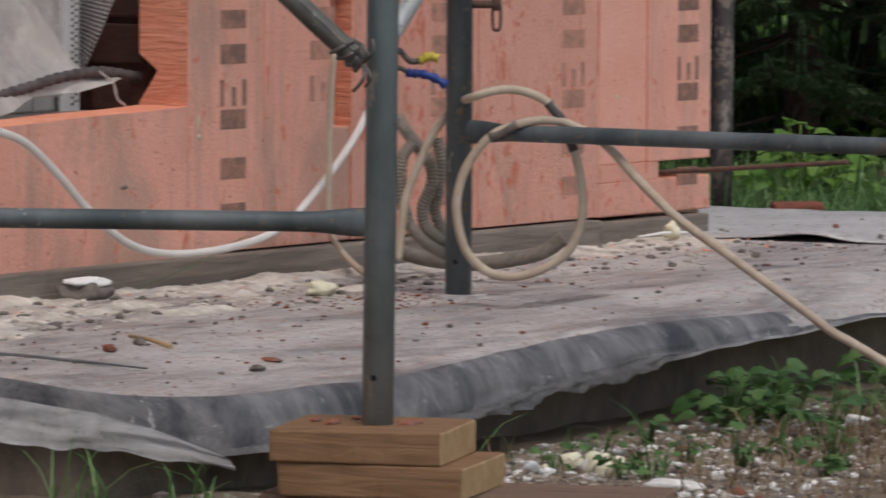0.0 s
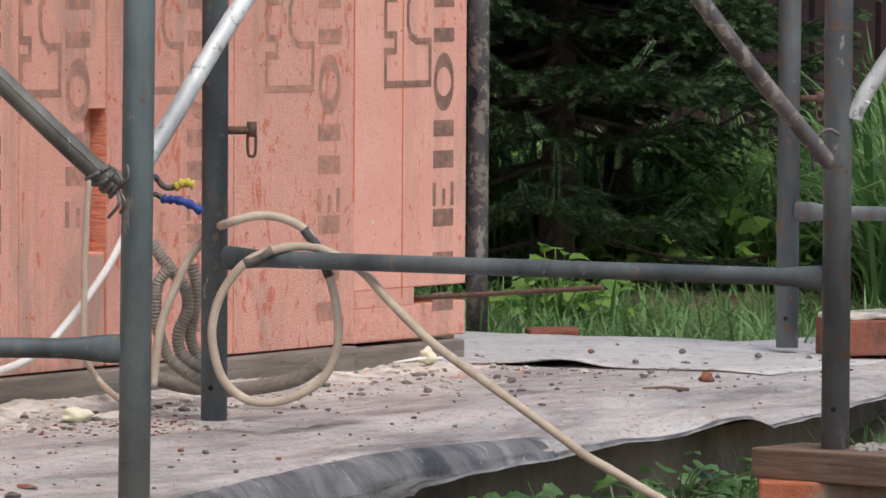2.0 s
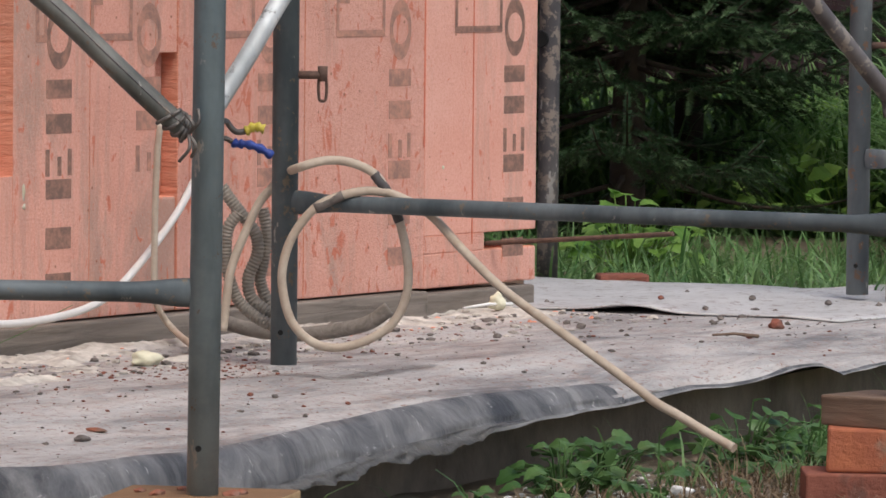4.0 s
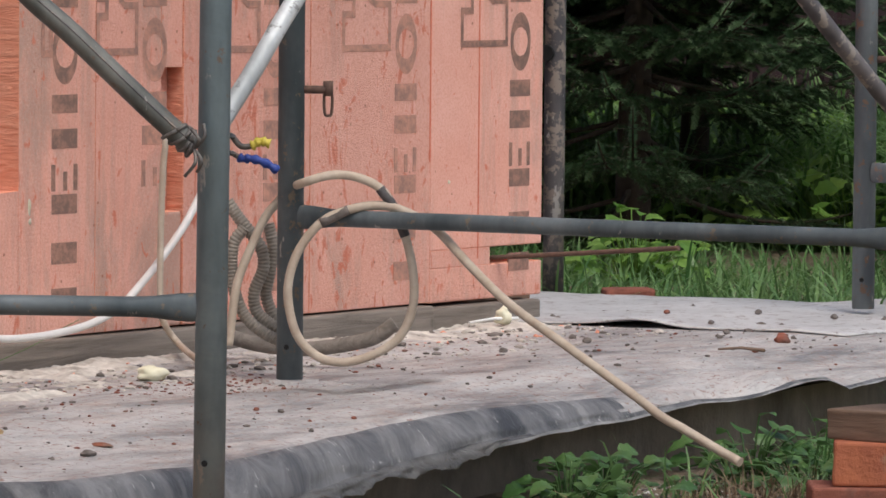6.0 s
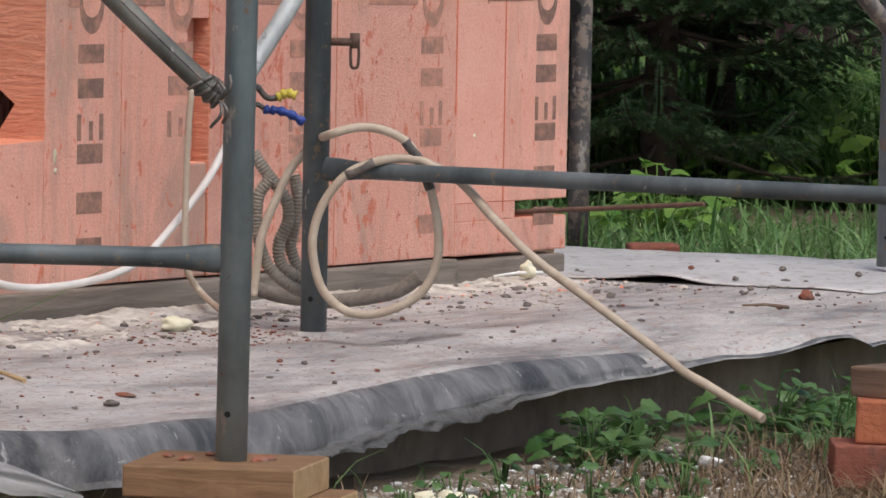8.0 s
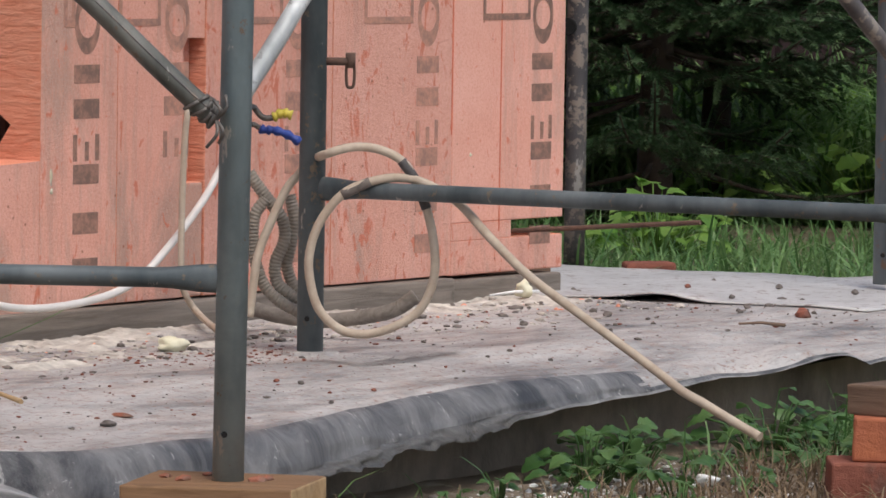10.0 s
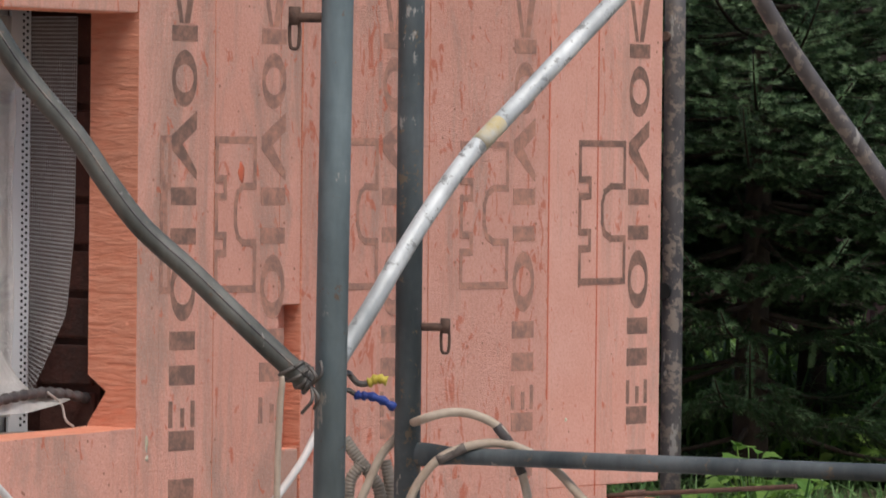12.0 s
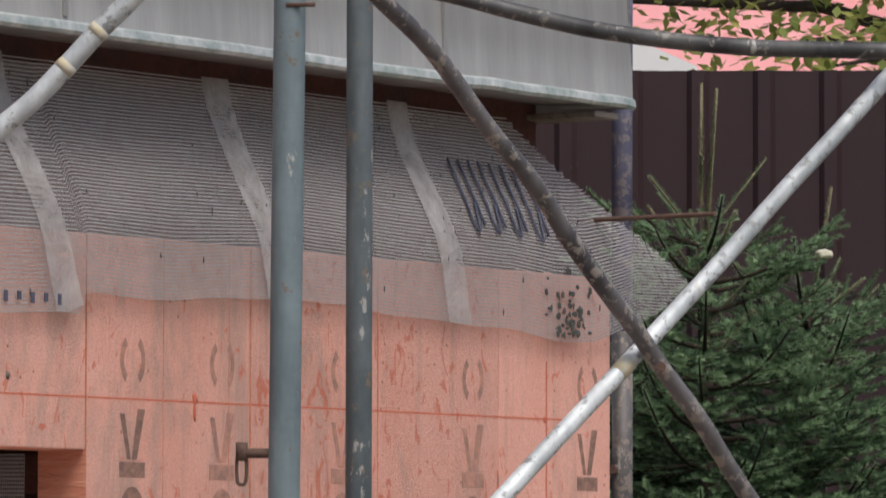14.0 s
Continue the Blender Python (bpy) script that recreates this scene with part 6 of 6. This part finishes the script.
lump("foam_lump", (11.51, 6.87, 1.536), (0.021, 0.021, 0.012), FOAM, "dab of mounting foam stuck on a spruce tip", "foam", 9)
lump("mortar_chunk", (6.845, 5.605, 0.012), (0.052, 0.030, 0.019), SOIL_STONE, "dark chunk crusted with white plaster beside the plank", "chunk", 10)
lump("plaster_crust", (6.85, 5.612, 0.026), (0.048, 0.026, 0.009), STYRO, "white plaster crust on a dark chunk", "plaster", 11)
for k, (x, y, s) in enumerate(((6.545, 4.546, 0.016), (6.585, 4.55, 0.012), (6.655, 4.556, 0.026), (6.69, 4.535, 0.024), (6.635, 4.50, 0.024), (6.60, 4.465, 0.027), (6.625, 4.452, 0.022), (6.66, 4.48, 0.02), (6.52, 4.50, 0.012))):
    lump("foam_lump", (x, y, ground_z(x, y) + s * 0.4), (s * 0.92, s * 0.80, s * 0.70), FOAM if k % 4 else STYRO, "creamy blob of mounting foam on the soil", "foam", 30 + k, "foam blobs on the soil", 3, 0.35)
lump("foam_strip", (6.455, 4.246, -0.160), (0.016, 0.046, 0.008), STYRO, "white foam strip on the soil", "foam", 41, "white foam scraps")
lump("foam_strip", (7.33, 4.49, -0.158), (0.018, 0.020, 0.010), STYRO, "crumpled white foam scrap on the soil", "foam", 42, "white foam scraps")
for k, (x, y) in enumerate(((7.06, 3.93), (7.03, 3.99), (7.4, 4.55), (7.9, 4.35), (6.9, 4.12), (6.75, 4.05), (7.66, 4.68), (6.84, 4.6))):
    lump("foam_strip", (x, y, ground_z(x, y) + 0.006), (0.009, 0.016, 0.005), STYRO, "white foam scrap in the dry grass", "foam", 50 + k, "white foam scraps")
lump("blue_scrap", (6.11, 4.30, -0.150), (0.008, 0.008, 0.016), BLUE, "blue plastic scrap beside the timber block", "plastic scrap", 61)
# splinters
for k, (a, b, m, r) in enumerate((((6.344, 5.117, 0.004), (6.305, 5.009, -0.003), BEAM_END, 0.0042), ((8.26, 5.00, 0.004), (8.33, 4.95, 0.000), OLD_WOOD, 0.0035), ((8.42, 5.62, 0.012), (8.52, 5.58, 0.016), STYRO, 0.004))):
    tagged(part("splinter", rod([a, [(p + q) / 2 + 0.003 for p, q in zip(a, b)], b], lambda t, i: r * (0.6 + 0.4 * t), 5), m), "thin wood splinter lying on the membrane", "splinter", "splinters")
# lifted membrane seam at the near end
bm = rod(smooth_path([(5.93, 5.24, 0.003), (6.02, 5.12, 0.002), (6.08, 5.00, -0.006), (6.12, 4.904, -0.014)], 6), lambda t, i: 0.0034 * (1 - t) + 0.001, 8)
tagged(part("membrane_fold", bm, MEMBRANE_EDGE), "raised dark fold in the membrane", "membrane fold")


# scrap of plaster mesh on the membrane and another by the post
def scrap_at(x0, y0, w, d, seed):
    def fn(u, v):
        x, y = x0 + w * u + 0.02 * v, y0 + d * v
        return Vector((x, y, apron_z(x, y) + 0.006 + 0.010 * abs(noise.noise(Vector((x * 14, y * 14, seed))))))
    return fn


scrap = thing("mesh_scrap", (7.2, 4.9, 0), "grey scrap of plaster mesh trodden into the membrane", "mesh scrap", "mesh scraps")
woven(scrap_at(7.14, 5.10, 0.30, -0.08, 3), 46, 14, 30, 8, 0.0022, "weave", MESH_WHITE, scrap)
scrap = thing("mesh_scrap", (7.4, 5.4, 0), "white scrap of plaster mesh behind the post", "mesh scrap", "mesh scraps")
woven(scrap_at(7.24, 5.40, 0.36, 0.13, 5), 52, 18, 30, 8, 0.0022, "weave", MESH_WHITE, scrap)

# torn plastic hanging from the membrane's near edge
torn = thing("torn_film", (5.58, 4.55, -0.02), "torn grey plastic film hanging off the apron's edge", "plastic film")
bm = bmesh.new()
rows = []
for i in range(110):
    u = i / 109
    x = 5.56 + 0.383 * u
    y = interp(x, [(5.56, 5.17), (5.777, 4.881), (5.838, 4.785), (5.888, 4.709), (5.939, 4.629), (5.979, 4.574)])
    row = []
    top = interp(x, [(5.56, -0.018), (5.77, -0.024), (5.853, -0.048), (5.895, -0.071), (5.943, -0.105)])
    low = interp(x, [(5.56, -0.088), (5.77, -0.084), (5.838, -0.093), (5.895, -0.105), (5.943, -0.116)])
    for j in range(12):
        v = j / 11
        cr = 0.012 * noise.noise(Vector((x * 15 + v * 2, v * 2.5, 1))) + 0.0035 * noise.noise(Vector((x * 40 + v * 5, v * 5, 2)))
        row.append(bm.verts.new((x - 0.02 * v + cr, y - 0.03 * v + cr, top + (low - top) * v + 0.010 * noise.noise(Vector((x * 40, v * 3, 5))) * v)))
    rows.append(row)
for a, b in zip(rows, rows[1:]):
    for j in range(11):
        bm.faces.new((a[j], a[j + 1], b[j + 1], b[j]))
part("sheet", bm, FILM_GREY, torn, "", True)
bm = bmesh.new()
rows = []
for i in range(91):
    x = 6.30 + 1.02 * i / 90
    ye = interp(x, FRONT)
    z0 = apron_z(x, ye) - lip_drop(x) + 0.016
    deep = interp(x, [(6.30, 0.004), (6.42, 0.026), (6.60, 0.030), (6.72, 0.046), (6.84, 0.034), (6.98, 0.040), (7.10, 0.058), (7.16, 0.050), (7.22, 0.012), (7.32, 0.004)])
    deep *= 0.45 + 0.30 * noise.noise(Vector((x * 11, 3, 1))) + 0.12 * noise.noise(Vector((x * 60, 1, 4)))
    row = []
    for j in range(8):
        v = j / 7
        cr = 0.010 * noise.noise(Vector((x * 22, v * 2, 5))) + 0.005 * noise.noise(Vector((x * 60, v * 4, 8)))
        row.append(bm.verts.new((x + 0.03 * v * deep / 0.05, ye - 0.040 - 0.016 * v + cr, z0 - max(0.003, deep) * v)))
    rows.append(row)
for a, b in zip(rows, rows[1:]):
    for j in range(7):
        bm.faces.new((a[j], a[j + 1], b[j + 1], b[j]))
part("torn_strip", bm, FILM_DARK, torn, "ragged strip of grey film under the membrane's lip", True)

# offcuts at the house corner
rough_block("timber_offcut", (8.87, 5.86, -0.004), (0.11, 0.07, 0.035), 40, OLD_WOOD, "brown timber offcut at the house corner", "timber block", "", 0.003, 14)
rough_block("brick", (9.40, 5.90, -0.05), (0.10, 0.07, 0.065), 10, BRICK_RED, "broken pinkish brick half hidden in the grass", "brick", "", 0.006, 15)

# brick dust and crumbs swept against the post's foot
litter("brick_dust", 320, ((6.85, 7.35), (5.10, 5.34)), (0.001, 0.006), BRICK_RED, "red brick dust and chips round the post's foot", 31, 0.4, "apron")
litter("dark_grit_wall", 380, ((6.2, 8.6), (5.30, 5.62)), (0.0015, 0.0125), SOIL_STONE, "dark clods lying in the spilt mortar", 32, 0.5, "apron")
litter("corner_grit", 160, ((8.5, 9.25), (5.05, 5.75)), (0.0015, 0.008), SOIL_STONE, "dark clods on the pale membrane", 33, 0.9, "apron")

# gouges, foam drips and dabs on the boards
for k, (x, z, sx, sz, m) in enumerate(((7.469, 0.703, 0.008, 0.016, XPS_RED), (7.482, 1.052, 0.007, 0.009, XPS_RED), (7.482, 1.030, 0.004, 0.018, XPS_RED), (8.53, 1.045, 0.006, 0.007, XPS_RED), (6.99, 1.075, 0.005, 0.006, SOIL_STONE), (7.22, 0.262, 0.004, 0.014, YELLOW_PAINT), (7.222, 0.238, 0.005, 0.006, YELLOW_PAINT), (7.03, 0.165, 0.009, 0.004, SOIL_STONE), (6.62, 0.075, 0.003, 0.008, SOIL_STONE), (8.44, 0.262, 0.004, 0.004, FOAM), (8.378, 0.93, 0.003, 0.020, SOIL_STONE))):
    bm = bmesh.new()
    blob(bm, (x, 5.681, z), (sx, 0.003, sz), k + 3, 0.6, 2)
    part("board_blemish", bm, m, wall, "", True)

# bare seedlings and tiny weeds in the rubble
rnd = random.Random(77)
for k in range(22):
    x, y = rnd.uniform(6.5, 7.9), rnd.uniform(4.1, 4.66)
    if y < interp(x, FRONT) - 0.08:
        weed(x, y, rnd.uniform(0.02, 0.05), rnd.uniform(0.025, 0.06), rnd.randint(4, 9), rnd.uniform(0.016, 0.028), 100 + k, "tiny green seedling among rubble and straw")
